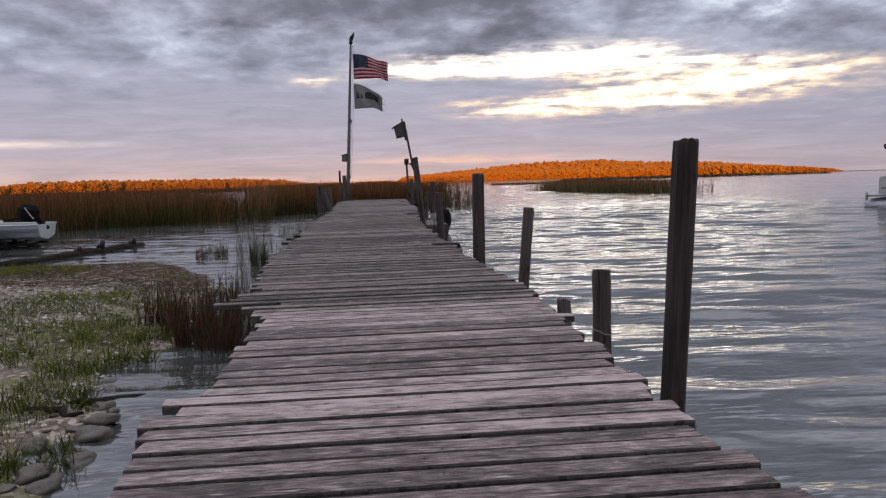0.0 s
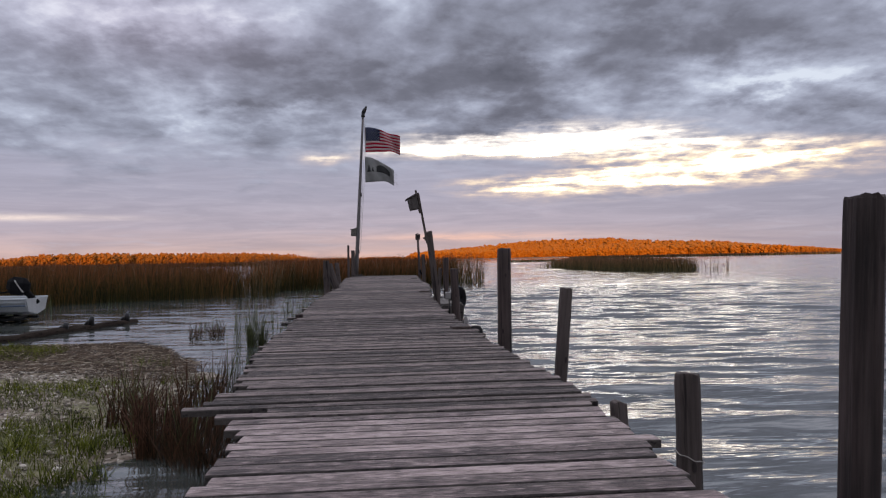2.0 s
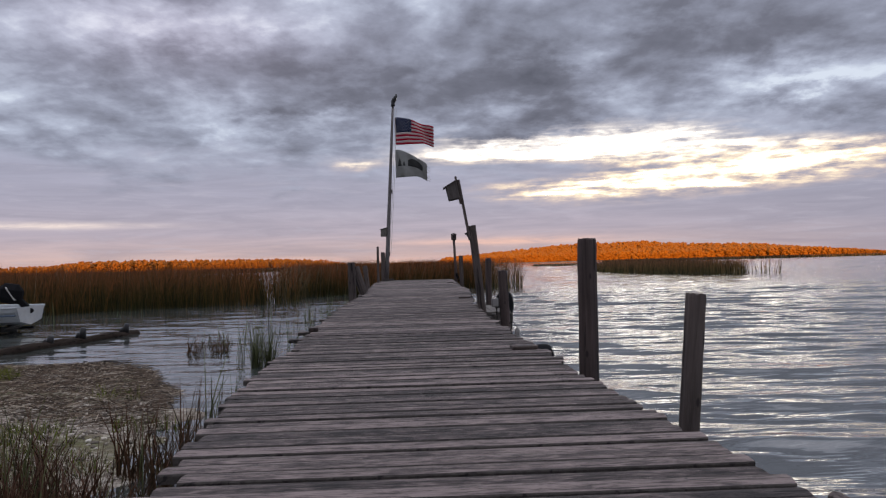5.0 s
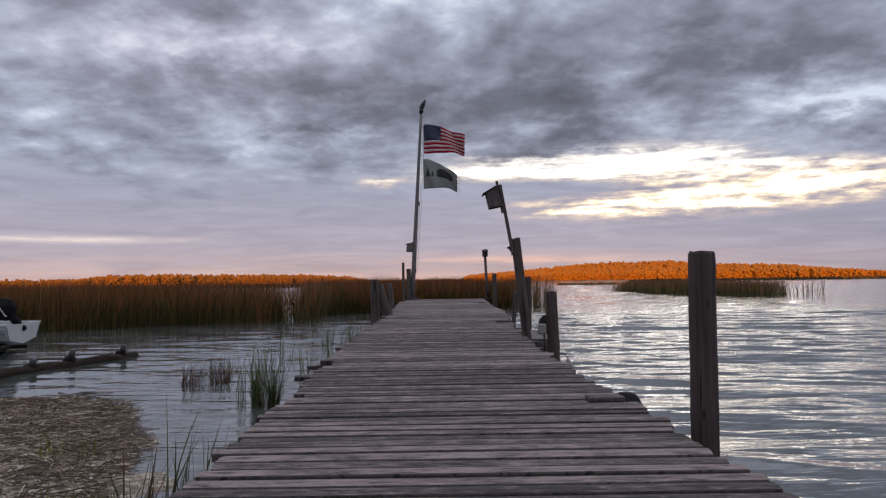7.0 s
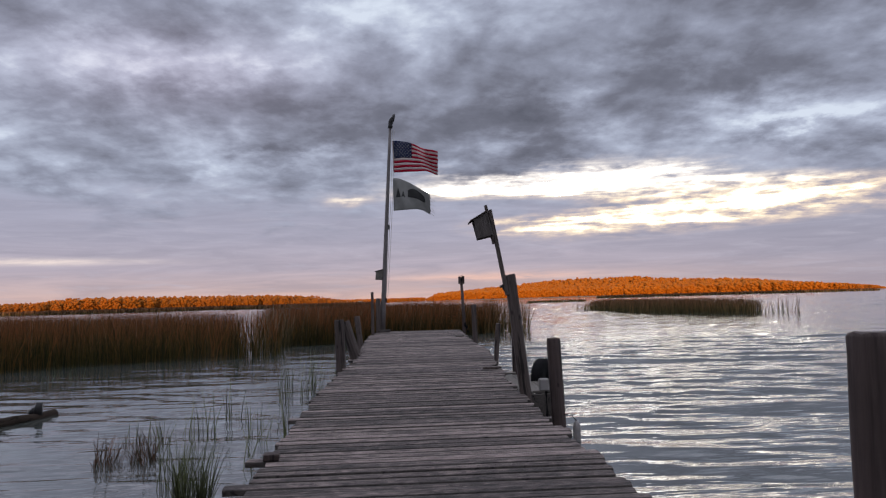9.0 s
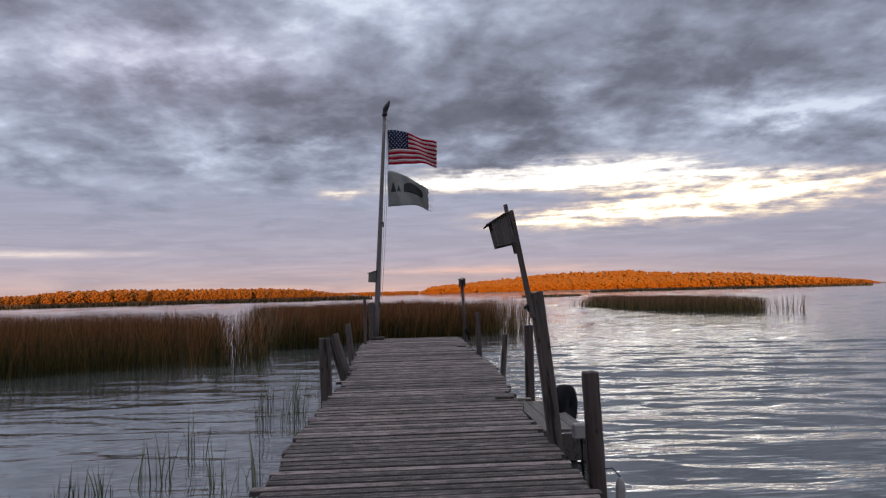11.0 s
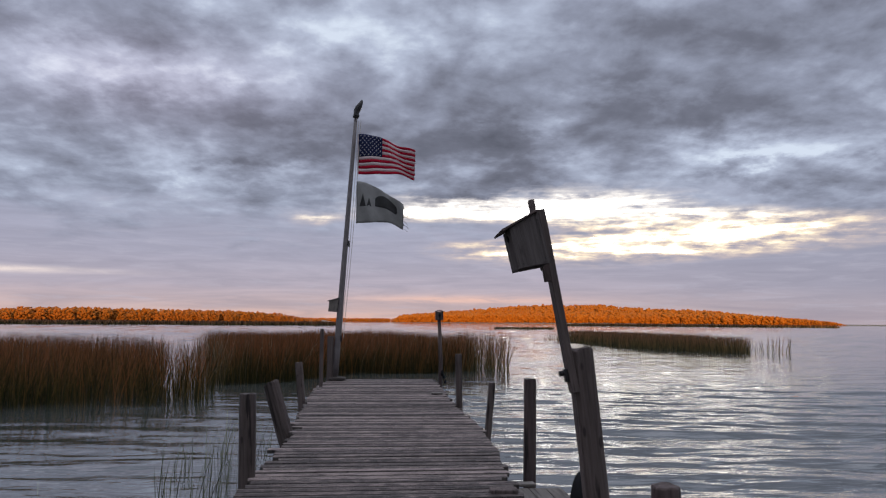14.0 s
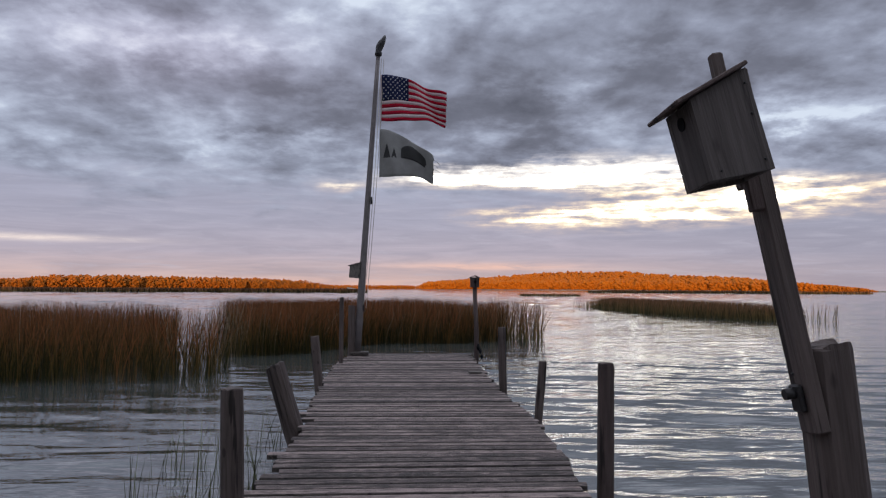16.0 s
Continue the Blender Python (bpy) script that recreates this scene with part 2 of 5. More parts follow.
def plain(name, col, rough=0.6, metal=0.0, var=0.25, scale=6.0, bumpy=0.2, spec=0.4):
    m, nt, b = material(name, rough, metal, spec)
    v = obj_coords(nt)
    n1 = noise_tex(nt, v, scale, 6, 0.6)
    n2 = noise_tex(nt, v, scale * 9, 3, 0.6)
    f = math_node(nt, "ADD", math_node(nt, "MULTIPLY", n1, 0.6), math_node(nt, "MULTIPLY", n2, 0.4))
    c = ramp(nt, f, [(0.3, tuple(x * (1 - var) for x in col)), (0.7, tuple(min(1, x * (1 + var)) for x in col))])
    nt.links.new(c, b.inputs["Base Color"])
    bump(nt, b, n2, bumpy, 0.003)
    return m


def deck_wood(name, light, mid, dark, rough=0.65):
    """Weathered deck board: fine grain along x, worn pale patches, dark stains and knots."""
    m, nt, b = material(name, rough, 0, 0.35)
    grain = noise_tex(nt, obj_coords(nt, (7.0, 110.0, 110.0)), 1.0, 5, 0.7, 0.3)
    crack = noise_tex(nt, obj_coords(nt, (2.2, 46.0, 46.0)), 1.0, 3, 0.6, 0.15)
    patch = noise_tex(nt, obj_coords(nt, (9.0, 26.0, 26.0)), 1.0, 6, 0.68, 0.5)
    stain = noise_tex(nt, obj_coords(nt, (1.9, 3.4, 3.4)), 1.0, 5, 0.65, 0.4)
    info = nt.nodes.new("ShaderNodeObjectInfo")
    f = math_node(nt, "ADD", math_node(nt, "MULTIPLY", grain, 0.55), math_node(nt, "MULTIPLY", patch, 0.45))
    f = math_node(nt, "ADD", f, math_node(nt, "MULTIPLY", stain, 0.40))
    f = math_node(nt, "ADD", f, math_node(nt, "MULTIPLY", math_node(nt, "SUBTRACT", info.outputs["Random"], 0.5), 0.16))
    c = ramp(nt, f, [(0.57, dark), (0.69, mid), (0.81, light)])
    pale = noise_tex(nt, obj_coords(nt, (7.0, 48.0, 48.0)), 1.0, 4, 0.65, 0.3)
    c = mix_color(nt, ramp(nt, pale, [(0.61, 0.0), (0.68, 0.8)]), c, tuple(min(0.8, x * 1.2) for x in light))
    c = mix_color(nt, ramp(nt, crack, [(0.60, 0.0), (0.64, 0.85)]), c, tuple(x * 0.45 for x in dark))
    vor = nt.nodes.new("ShaderNodeTexVoronoi")
    vor.inputs["Scale"].default_value = 1.0
    nt.links.new(obj_coords(nt, (4.5, 9.0, 0.001)), vor.inputs["Vector"])
    knot = ramp(nt, vor.outputs["Distance"], [(0.0, 1.0), (0.07, 0.9), (0.10, 0.0)])
    c = mix_color(nt, math_node(nt, "MULTIPLY", knot, 0.65), c, tuple(x * 0.6 for x in dark))
    nt.links.new(c, b.inputs["Base Color"])
    bump(nt, b, math_node(nt, "ADD", grain, math_node(nt, "MULTIPLY", patch, 0.4)), 1.0, 0.009)
    return m


M_DECK = deck_wood("weathered_deck_board", (0.46, 0.365, 0.35), (0.175, 0.134, 0.128), (0.040, 0.029, 0.028), 0.60)
M_DECK_OLD = deck_wood("grey_old_deck_board", (0.245, 0.193, 0.180), (0.080, 0.062, 0.058), (0.016, 0.012, 0.0112), 0.70)
# beams and side boards; on plank edges it paints the shade of the gaps
M_BEAM_GAP = wood("wet_timber_and_gap_shade", (0.075, 0.064, 0.058), (0.020, 0.017, 0.016), 1, 0.8)
M_POST = wood("weathered_post", (0.105, 0.082, 0.075), (0.016, 0.012, 0.011), 2, 0.8)
M_POST_DARK = wood("dark_piling", (0.080, 0.057, 0.053), (0.017, 0.0125, 0.0118), 2, 0.75)
M_BOX = wood("grey_birdhouse_board", (0.095, 0.082, 0.078), (0.032, 0.026, 0.025), 2, 0.8)
M_WET = wood("waterlogged_timber", (0.036, 0.027, 0.022), (0.011, 0.0085, 0.007), 1, 0.9, 0.5, 0.05)
M_PLAT = wood("pale_plank", (0.15, 0.135, 0.12), (0.06, 0.052, 0.047), 1, 0.75)
M_PIPE = plain("galvanised_pipe", (0.15, 0.135, 0.135), 0.6, 0.3, 0.25, 8)
M_BLACK = plain("black_rubber", (0.008, 0.008, 0.009), 0.9, 0.0, 0.3, 10, 0.2, 0.1)
M_DARK = plain("dark_cast_metal", (0.016, 0.015, 0.016), 0.5, 0.2, 0.3, 10)
M_WHITE = plain("off_white_plastic", (0.46, 0.45, 0.435), 0.5, 0.0, 0.12, 10)
M_OUTLET = plain("weathered_plastic", (0.22, 0.205, 0.20), 0.6, 0.0, 0.2, 14)
M_ALU = plain("painted_aluminium", (0.42, 0.44, 0.46), 0.4, 0.3, 0.18, 4)
M_ROPE = plain("grey_rope", (0.38, 0.36, 0.33), 0.9, 0.0, 0.25, 60, 0.6)
M_ROCK = plain("shore_rock", (0.088, 0.071, 0.059), 0.5, 0.0, 0.6, 6, 0.9)


# ---- small mesh kit ----
def mesh_of(bm, name, mat):
    me = bpy.data.meshes.new(name)
    bm.to_mesh(me)
    bm.free()
    if mat:
        me.materials.append(mat)
    return me


def part(name, bm, mat, parent=None, label=""):
    ob = new(name, mesh_of(bm, name, mat))
    if parent is not None:
        ob.parent = parent
    if label:
        ob["label"] = label
    return ob


def from_data(name, verts, faces, mat, parent=None, smooth=False):
    me = bpy.data.meshes.new(name)
    me.from_pydata(verts, [], faces)
    if smooth:
        me.polygons.foreach_set("use_smooth", [True] * len(me.polygons))
    if mat:
        me.materials.append(mat)
    me.update()
    ob = new(name, me)
    if parent is not None:
        ob.parent = parent
    return ob


def empty(name, x, y, z):
    ob = new(name)
    ob.location = (x, y, z)
    ob.empty_display_size = 0.1
    return ob


def box_bm(sx, sy, sz, at=(0, 0, 0), rot=None, bevel=0.006, bm=None):
    own = bm is None
    bm = bm or bmesh.new()
    m = Matrix.Translation(at) @ (rot or Matrix()) @ Matrix.Diagonal((sx, sy, sz, 1))
    geo = bmesh.ops.create_cube(bm, size=1, matrix=m)
    if bevel:
        es = {e for v in geo["verts"] for e in v.link_edges}
        bmesh.ops.bevel(bm, geom=list(es), offset=bevel, segments=1, affect="EDGES")
    return bm


def tube_bm(points, radii, sides=12, cap=True, bm=None):
    """A round bar through the points."""
    bm = bm or bmesh.new()
    rings = []
    pts = [Vector(p) for p in points]
    for i, p in enumerate(pts):
        d = (pts[min(i + 1, len(pts) - 1)] - pts[max(i - 1, 0)]).normalized()
        q = Vector((0, 0, 1)).rotation_difference(d)
        r = radii[i] if isinstance(radii, (list, tuple)) else radii
        rings.append([bm.verts.new(p + q @ Vector((r * math.cos(2 * math.pi * k / sides), r * math.sin(2 * math.pi * k / sides), 0))) for k in range(sides)])
    for r0, r1 in zip(rings, rings[1:]):
        for k in range(sides):
            f = bm.faces.new((r0[k], r0[(k + 1) % sides], r1[(k + 1) % sides], r1[k]))
            f.smooth = sides > 6
    if cap:
        bm.faces.new(rings[0][::-1])
        bm.faces.new(rings[-1])
    return bm


def interp(x, xs, ys):
    return float(np.interp(x, xs, ys))


# ---- ground, water, far shores ----
SHORE_Y = (-12, 0, 3.3, 4.8, 5.7, 6.3, 7.2, 8.6, 10.8, 12.2, 13.5, 14.4, 15.2)
SHORE_X = (0.4, -0.05, -0.32, -0.5, -0.76, -0.85, -0.72, -0.78, -0.95, -1.6, -2.3, -2.9, -5.0)
DECK_Y = (-3, 0, 7, 12, 15, 19, 24, 28.5)
DECK_Z = (-0.37, -0.355, -0.34, -0.345, -0.285, -0.19, -0.10, 0.0)


def deck_z(y):
    return interp(y, DECK_Y, DECK_Z)


RIDGE_A = (1.8, 2.3, 4.1, 5.5, 7.8, 10.9, 13.6, 15.4, 18.0, 19.2, 21.7, 25.8, 28.1, 29.5, 31.3, 34.1, 34.8)     # azimuth of the far hill's crest
RIDGE_H = (7.0, 12.5, 16, 18.5, 22, 27.5, 31, 29.5, 31, 28, 25, 22, 17, 13.5, 10.5, 5, 1.5)                          # its height with trees, at 1000 m
WOOD_A = (-46, -28.6, -26.6, -24.9, -21.5, -17.7, -13.6, -10.2, -7.6, -5.8, -4.2)     # the same for the wooded shore across the reeds
WOOD_H = (8, 8.3, 9.5, 11.7, 12, 11.4, 10.8, 10.3, 8.6, 5.6, 2.2)


def land(x, y):
    """Height of the one ground sheet."""
    r, az = math.hypot(x, y), math.degrees(math.atan2(x, y))
    # near spit beside the dock
    d = min(interp(y, SHORE_Y, SHORE_X) - x, 15.0 - y + 0.05 * x)
    if y < -3.5:
        d = max(d, -3.5 - y)
    z = WATER - 1.1
    if d > -3:
        z = WATER + max(-1.1, min(0.10 * d, 0.10 + 0.035 * d) if d > 0 else 0.45 * d)
        z = min(z, WATER + 0.34 + 0.012 * max(0, d - 6))
        z += 0.035 * noise.noise(Vector((x * 1.7, y * 1.7, 0))) + 0.02 * noise.noise(Vector((x * 6, y * 6, 4)))
    # unseen bank behind the landing, raised to help block the low sun
    if y < -12:
        z = max(z, WATER + 0.4 + min(6.0, 0.09 * (-12 - y)))
    # far shores
    if y > 300:
        if az > 1.6 and r > 900:
            h = interp(az, RIDGE_A, RIDGE_H) if az < 35.5 else 2.0
            k = min(1.0, (r - 960) / 170.0)
            z = max(z, WATER + (max(0.0, h - 12) * max(0.0, k) + 0.4 if r > 960 else -0.6 + (r - 900) / 60.0))
        elif az <= -3.8 and r > 640:
            k = min(1.0, (r - 680) / 120.0)
            z = max(z, WATER + (2.5 * max(0.0, k) + 0.35 if r > 680 else -0.6 + (r - 640) / 40.0))
    return z


def build_ground():
    def axis(marks):
        out = []
        for a, b, n in marks:
            out += list(np.linspace(a, b, n, endpoint=False))
        return out + [marks[-1][1]]
    xs = axis([(-4200, -900, 12), (-900, -60, 44), (-60, -10, 24), (-10, 3, 104), (3, 60, 24), (60, 900, 40), (900, 4200, 12)])
    ys = axis([(-4200, -60, 14), (-60, -5, 26), (-5, 17, 150), (17, 80, 30), (80, 640, 12), (640, 1400, 42), (1400, 4200, 8)])
    verts = [(x, y, land(x, y)) for y in ys for x in xs]
    nx = len(xs)
    faces = [(j * nx + i, j * nx + i + 1, (j + 1) * nx + i + 1, (j + 1) * nx + i) for j in range(len(ys) - 1) for i in range(nx - 1)]
    m, nt, b = material("shore_ground", 0.9)
    v = obj_coords(nt, shift=False)
    big = noise_tex(nt, v, 0.9, 5, 0.6)
    mid = noise_tex(nt, v, 6.0, 5, 0.65)
    vor = nt.nodes.new("ShaderNodeTexVoronoi")
    vor.inputs["Scale"].default_value = 26
    nt.links.new(v, vor.inputs["Vector"])
    soil = ramp(nt, mid, [(0.3, (0.070, 0.052, 0.038)), (0.7, (0.20, 0.155, 0.118))])
    peb = mix_color(nt, ramp(nt, vor.outputs["Color"], [(0.52, 0.0), (0.85, 1.0)]), soil, (0.36, 0.32, 0.265))
    grass = ramp(nt, mid, [(0.3, (0.045, 0.048, 0.014)), (0.7, (0.14, 0.135, 0.045))])
    c = mix_color(nt, ramp(nt, big, [(0.52, 0.0), (0.66, 1.0)]), peb, grass)
    nt.links.new(c, b.inputs["Base Color"])
    bump(nt, b, math_node(nt, "ADD", mid, math_node(nt, "MULTIPLY", vor.outputs["Distance"], 0.6)), 0.8, 0.03)
    ob = from_data("ground", verts, faces, m, smooth=True)
    tagged(ob, "gravelly shore and lake bed with sparse grass", "ground", kind="structure")


build_ground()


def build_water():
    m, nt, b = material("lake_water", 0.035, 0.0, 0.5)
    b.inputs["Base Color"].default_value = (0.046, 0.052, 0.048, 1)
    b.inputs["IOR"].default_value = 2.55
    v = obj_coords(nt, (0.48, 1.9, 1.0), shift=False)
    n1 = noise_tex(nt, v, 2.1, 2, 0.5, 0.2)
    v2 = obj_coords(nt, (0.32, 1.35, 1.0), shift=False)
    n2 = noise_tex(nt, v2, 1.0, 2, 0.5, 0.15)
    n3 = noise_tex(nt, obj_coords(nt, (1.9, 7.0, 1.0), shift=False), 1.4, 2, 0.55, 0.3)
    # sheltered water on the reed side, and gusts that roughen it in long streaks
    sep = nt.nodes.new("ShaderNodeSeparateXYZ")
    nt.links.new(obj_coords(nt, shift=False), sep.inputs[0])
    calm = ramp(nt, math_node(nt, "MULTIPLY_ADD", sep.outputs[0], 0.1, 0.6), [(0.1, 0.55), (0.40, 0.80), (0.57, 0.85), (0.70, 1.0)])
    gust = noise_tex(nt, obj_coords(nt, (0.05, 0.30, 1.0), shift=False), 1.0, 4, 0.6, 0.4)
    calm = math_node(nt, "MULTIPLY", calm, ramp(nt, gust, [(0.32, 0.7), (0.66, 1.15)]))
    swell = math_node(nt, "ADD", math_node(nt, "MULTIPLY", n1, 0.85), math_node(nt, "MULTIPLY", n2, 1.15))
    bump(nt, b, math_node(nt, "ADD", swell, math_node(nt, "MULTIPLY", n3, 0.20)), 0.95, 0.027, calm)

    def spread(lo, hi, near, grow, far):
        out, s, p = [], near, lo
        while p < hi:
            out.append(p)
            p += s
        out.append(hi)
        q, s = hi, near
        while q < far:
            s *= grow
            q += s
            out.append(q)
        return out
    xs = spread(-3.0, 9.0, 0.11, 1.045, 4300)
    left = spread(3.0, 4.0, 0.10, 1.05, 4300)
    xs = sorted(set([-p for p in left if p > 3.0])) + xs
    ys = [-4300, -1000, -200, -60, -20, -8] + spread(-4.0, 30.0, 0.06, 1.016, 4300)
    X, Y = np.meshgrid(np.array(xs), np.array(ys))
    rng = np.random.RandomState(5)
    Z = np.zeros_like(X)
    for k in range(34):
        L = 0.34 * (1.125 ** (k % 17)) * rng.uniform(0.9, 1.1)
        th = radians(rng.normal(85, 16))
        kx, ky = math.cos(th) * 2 * math.pi / L, math.sin(th) * 2 * math.pi / L
        ph = rng.uniform(0, 6.28)
        warp = 0.6 * np.sin(X * 0.43 + ph) + 0.5 * np.sin(Y * 0.31 + 2 * ph) + 0.5 * np.sin(0.9 * X - 0.7 * Y + 3 * ph)
        s = np.sin(kx * X + ky * Y + ph + warp * 1.4)
        Z += 0.0030 * L ** 0.9 * (s + 0.45 * s * s)
    Z *= np.clip((46.0 - Y) / 13.0, 0.0, 1.0) * np.clip((36.0 - np.abs(X)) / 14.0, 0.0, 1.0)
    Z *= np.interp(X, [-9.0, -4.0, -0.4, 0.6], [0.30, 0.55, 0.65, 1.0])
    # far out the ripples stand for whole bands of small waves, drawn wider with distance
    for j, yy in enumerate(ys):
        if yy < 26:
            continue
        step = yy - ys[j - 1]
        nodes = np.random.RandomState(900 + j).normal(0, 1, 400)
        at = np.clip(np.array(xs) / yy / 0.022 + 200 + nodes[0] * 3, 1, 397)
        i0 = at.astype(int)
        f = at - i0
        f = f * f * (3 - 2 * f)
        Z[j] += min(0.035, 0.024 * step) * min(1.0, (yy - 26) / 16.0) * (nodes[i0] * (1 - f) + nodes[i0 + 1] * f)
    Z += WATER
    verts = np.stack([X.ravel(), Y.ravel(), Z.ravel()], 1).tolist()
    nx, ny = len(xs), len(ys)
    idx = np.arange(nx * ny).reshape(ny, nx)
    faces = np.stack([idx[:-1, :-1], idx[:-1, 1:], idx[1:, 1:], idx[1:, :-1]], -1).reshape(-1, 4).tolist()
    ob = from_data("water", verts, faces, m, smooth=True)
    tagged(ob, "rippled grey lake water reflecting the evening sky", "water", kind="structure")


build_water()


# ---- the dock ----
RIGHT_Y = (-3, 2.5, 3.1, 5.0, 6.4, 7.2, 9.0, 10.8, 13.0, 15.2, 16.5, 17.2, 19.0, 21.5, 24.0, 28.5)
RIGHT_X = (2.34, 2.34, 2.31, 2.36, 2.41, 2.38, 2.27, 2.24, 2.15, 2.06, 2.08, 2.10, 2.17, 2.31, 2.22, 2.20)
LEFT_Y = (-3, 2.7, 3.0, 3.25, 3.40, 3.41, 3.9, 4.5, 5.6, 5.80, 5.81, 5.92, 5.93, 6.06, 6.07, 6.22, 6.23, 6.75, 6.76, 7.7, 9.0, 10.0, 13.0, 17.0, 19.5, 21.4, 23.3, 26.5, 28.5)
LEFT_X = (0.30, 0.30, 0.25, 0.19, 0.17, 0.25, 0.33, 0.31, 0.32, 0.34, 0.20, 0.20, 0.10, 0.10, 0.33, 0.33, -0.06, -0.09, 0.0, -0.08, -0.23, -0.27, -0.34, -0.38, -0.27, -0.18, -0.28, -0.30, -0.12)


def plank_mesh(length, width, thick, rng, mat, crown=0.03):
    """One board along x, with a worn crown, rounded arrises and ragged ends."""
    segs = 7
    verts, faces = [], []
    prof = [(-0.5, -1.0), (-0.5, -0.20), (-0.465, -0.03), (0.0, crown), (0.465, -0.03), (0.5, -0.20), (0.5, -1.0)]
    bow, twist, cup = rng.uniform(-0.0015, 0.0015), rng.uniform(-0.0015, 0.0015), 0.0
    e0, e1 = rng.uniform(-0.018, 0.018), rng.uniform(-0.018, 0.018)
    for s in range(segs + 1):
        u = s / segs
        x = u * length
        wob = rng.uniform(-0.0018, 0.0018)
        for (py, pz) in prof:
            dx = (e0 * py if s == 0 else e1 * py if s == segs else 0.0)
            z = pz * thick + bow * math.sin(math.pi * u) + twist * (u - 0.5) * py * 2 + (cup if abs(py) > 0.45 else 0)
            verts.append((x + dx, py * width + wob, z))
    n = len(prof)
    for s in range(segs):
        for k in range(n):
            a, b2 = s * n + k, s * n + (k + 1) % n
            faces.append((a, a + n, b2 + n, b2))
    faces.append(tuple(range(n)))
    faces.append(tuple(range(segs * n + n - 1, segs * n - 1, -1)))
    me = bpy.data.meshes.new("plank")
    me.from_pydata(verts, [], faces)
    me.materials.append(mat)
    me.materials.append(M_BEAM_GAP)
    # all but the top faces coloured dark, standing in for shade between boards
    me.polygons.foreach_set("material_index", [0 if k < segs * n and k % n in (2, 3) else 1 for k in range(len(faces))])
    return me


def build_dock():
    rng = random.Random(11)
    dock = tagged(empty("dock", 1.0, 0.0, deck_z(0) - 0.05), "long weathered grey plank dock heaved by ice", "dock")
    base = dock.matrix_basis.inverted()
    nail_rows = []
    y = -2.6
    hidden = []
    while y < 28.35:
        w = rng.uniform(0.132, 0.150)
        x0 = interp(y, LEFT_Y, LEFT_X) + rng.uniform(-0.035, 0.035) * (0.5 if y < 4.5 else 1.0)
        x1 = interp(y, RIGHT_Y, RIGHT_X) + rng.uniform(-0.04, 0.04)
        if rng.random() < 0.035:
            x0 += rng.choice((-0.12, 0.10))
        if rng.random() < 0.05:
            x1 += rng.choice((-0.08, 0.05))
        new_part = y < 5.9
        gap = rng.choice((0.013, 0.016, 0.018, 0.021, 0.027)) + (0.0 if new_part else 0.009)
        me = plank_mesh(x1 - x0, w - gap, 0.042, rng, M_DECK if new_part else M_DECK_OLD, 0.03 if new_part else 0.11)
        slope = math.atan2(deck_z(y + 0.2) - deck_z(y - 0.2), 0.4)
        m = Matrix.Translation((x0, y + w / 2, deck_z(y) + rng.uniform(-0.005, 0.004))) @ Euler((slope + rng.uniform(-0.025, 0.03), rng.uniform(-0.002, 0.002), rng.uniform(-0.003, 0.003) - 0.035 * math.exp(-((y - 21.9) / 0.8) ** 2))).to_matrix().to_4x4()
        if y < 0.6:
            me.transform(base @ m)
            hidden.append(me)
        else:
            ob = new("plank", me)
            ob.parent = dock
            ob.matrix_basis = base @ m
        if -0.5 < y < 12:
            nail_rows.append((y + w / 2 + rng.uniform(-0.02, 0.02), [x0 + (x1 - x0) * f + rng.uniform(-0.02, 0.02) for f in (0.16, 0.5, 0.84)], deck_z(y) + 0.009))
        y += w
    # the boards at the landing, in one mesh
    bm = bmesh.new()
    for me in hidden:
        bm.from_mesh(me)
        bpy.data.meshes.remove(me)
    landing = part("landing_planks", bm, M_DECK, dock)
    landing["kind"] = "stuff"
    # nail heads over the bearers
    nv, nf = [], []
    for yy, xs2, zz in nail_rows:
        for x in xs2:
            k = len(nv)
            r = rng.uniform(0.004, 0.0065)
            nv += [(x + r * math.cos(t * math.pi / 3) - 1.0, yy + r * math.sin(t * math.pi / 3), zz) for t in range(6)]
            nf.append(tuple(range(k, k + 6)))
    nails = from_data("nail_heads", nv, nf, M_DARK, dock)
    nails.location = (0, 0, -dock.location.z)
    nails["kind"] = "stuff"
    # long bearers under the boards
    for fx in (0.16, 0.5, 0.84):
        ya = -2.6
        while ya < 28.2:
            yb = min(ya + 4.4, 28.3)
            xa = interp(ya, LEFT_Y, LEFT_X) * (1 - fx) + interp(ya, RIGHT_Y, RIGHT_X) * fx
            xb = interp(yb, LEFT_Y, LEFT_X) * (1 - fx) + interp(yb, RIGHT_Y, RIGHT_X) * fx
            a, b2 = Vector((xa, ya, deck_z(ya) - 0.13)), Vector((xb, yb, deck_z(yb) - 0.13))
            q = Vector((0, 1, 0)).rotation_difference((b2 - a).normalized()).to_matrix().to_4x4()
            ob = part("bearer", box_bm(0.07, (b2 - a).length, 0.17, bevel=0.008), M_BEAM_GAP, dock)
            ob.matrix_basis = base @ Matrix.Translation((a + b2) / 2) @ q
            ya += 4.4
    # cross beams on short legs
    for yc in np.arange(-2.2, 28.4, 3.05):
        xa, xb = interp(yc, LEFT_Y, LEFT_X) + 0.1, interp(yc, RIGHT_Y, RIGHT_X) - 0.05
        ob = part("cross_beam", box_bm(xb - xa, 0.12, 0.14, bevel=0.01), M_BEAM_GAP, dock)
        ob.matrix_basis = base @ Matrix.Translation(((xa + xb) / 2, yc, deck_z(yc) - 0.285))
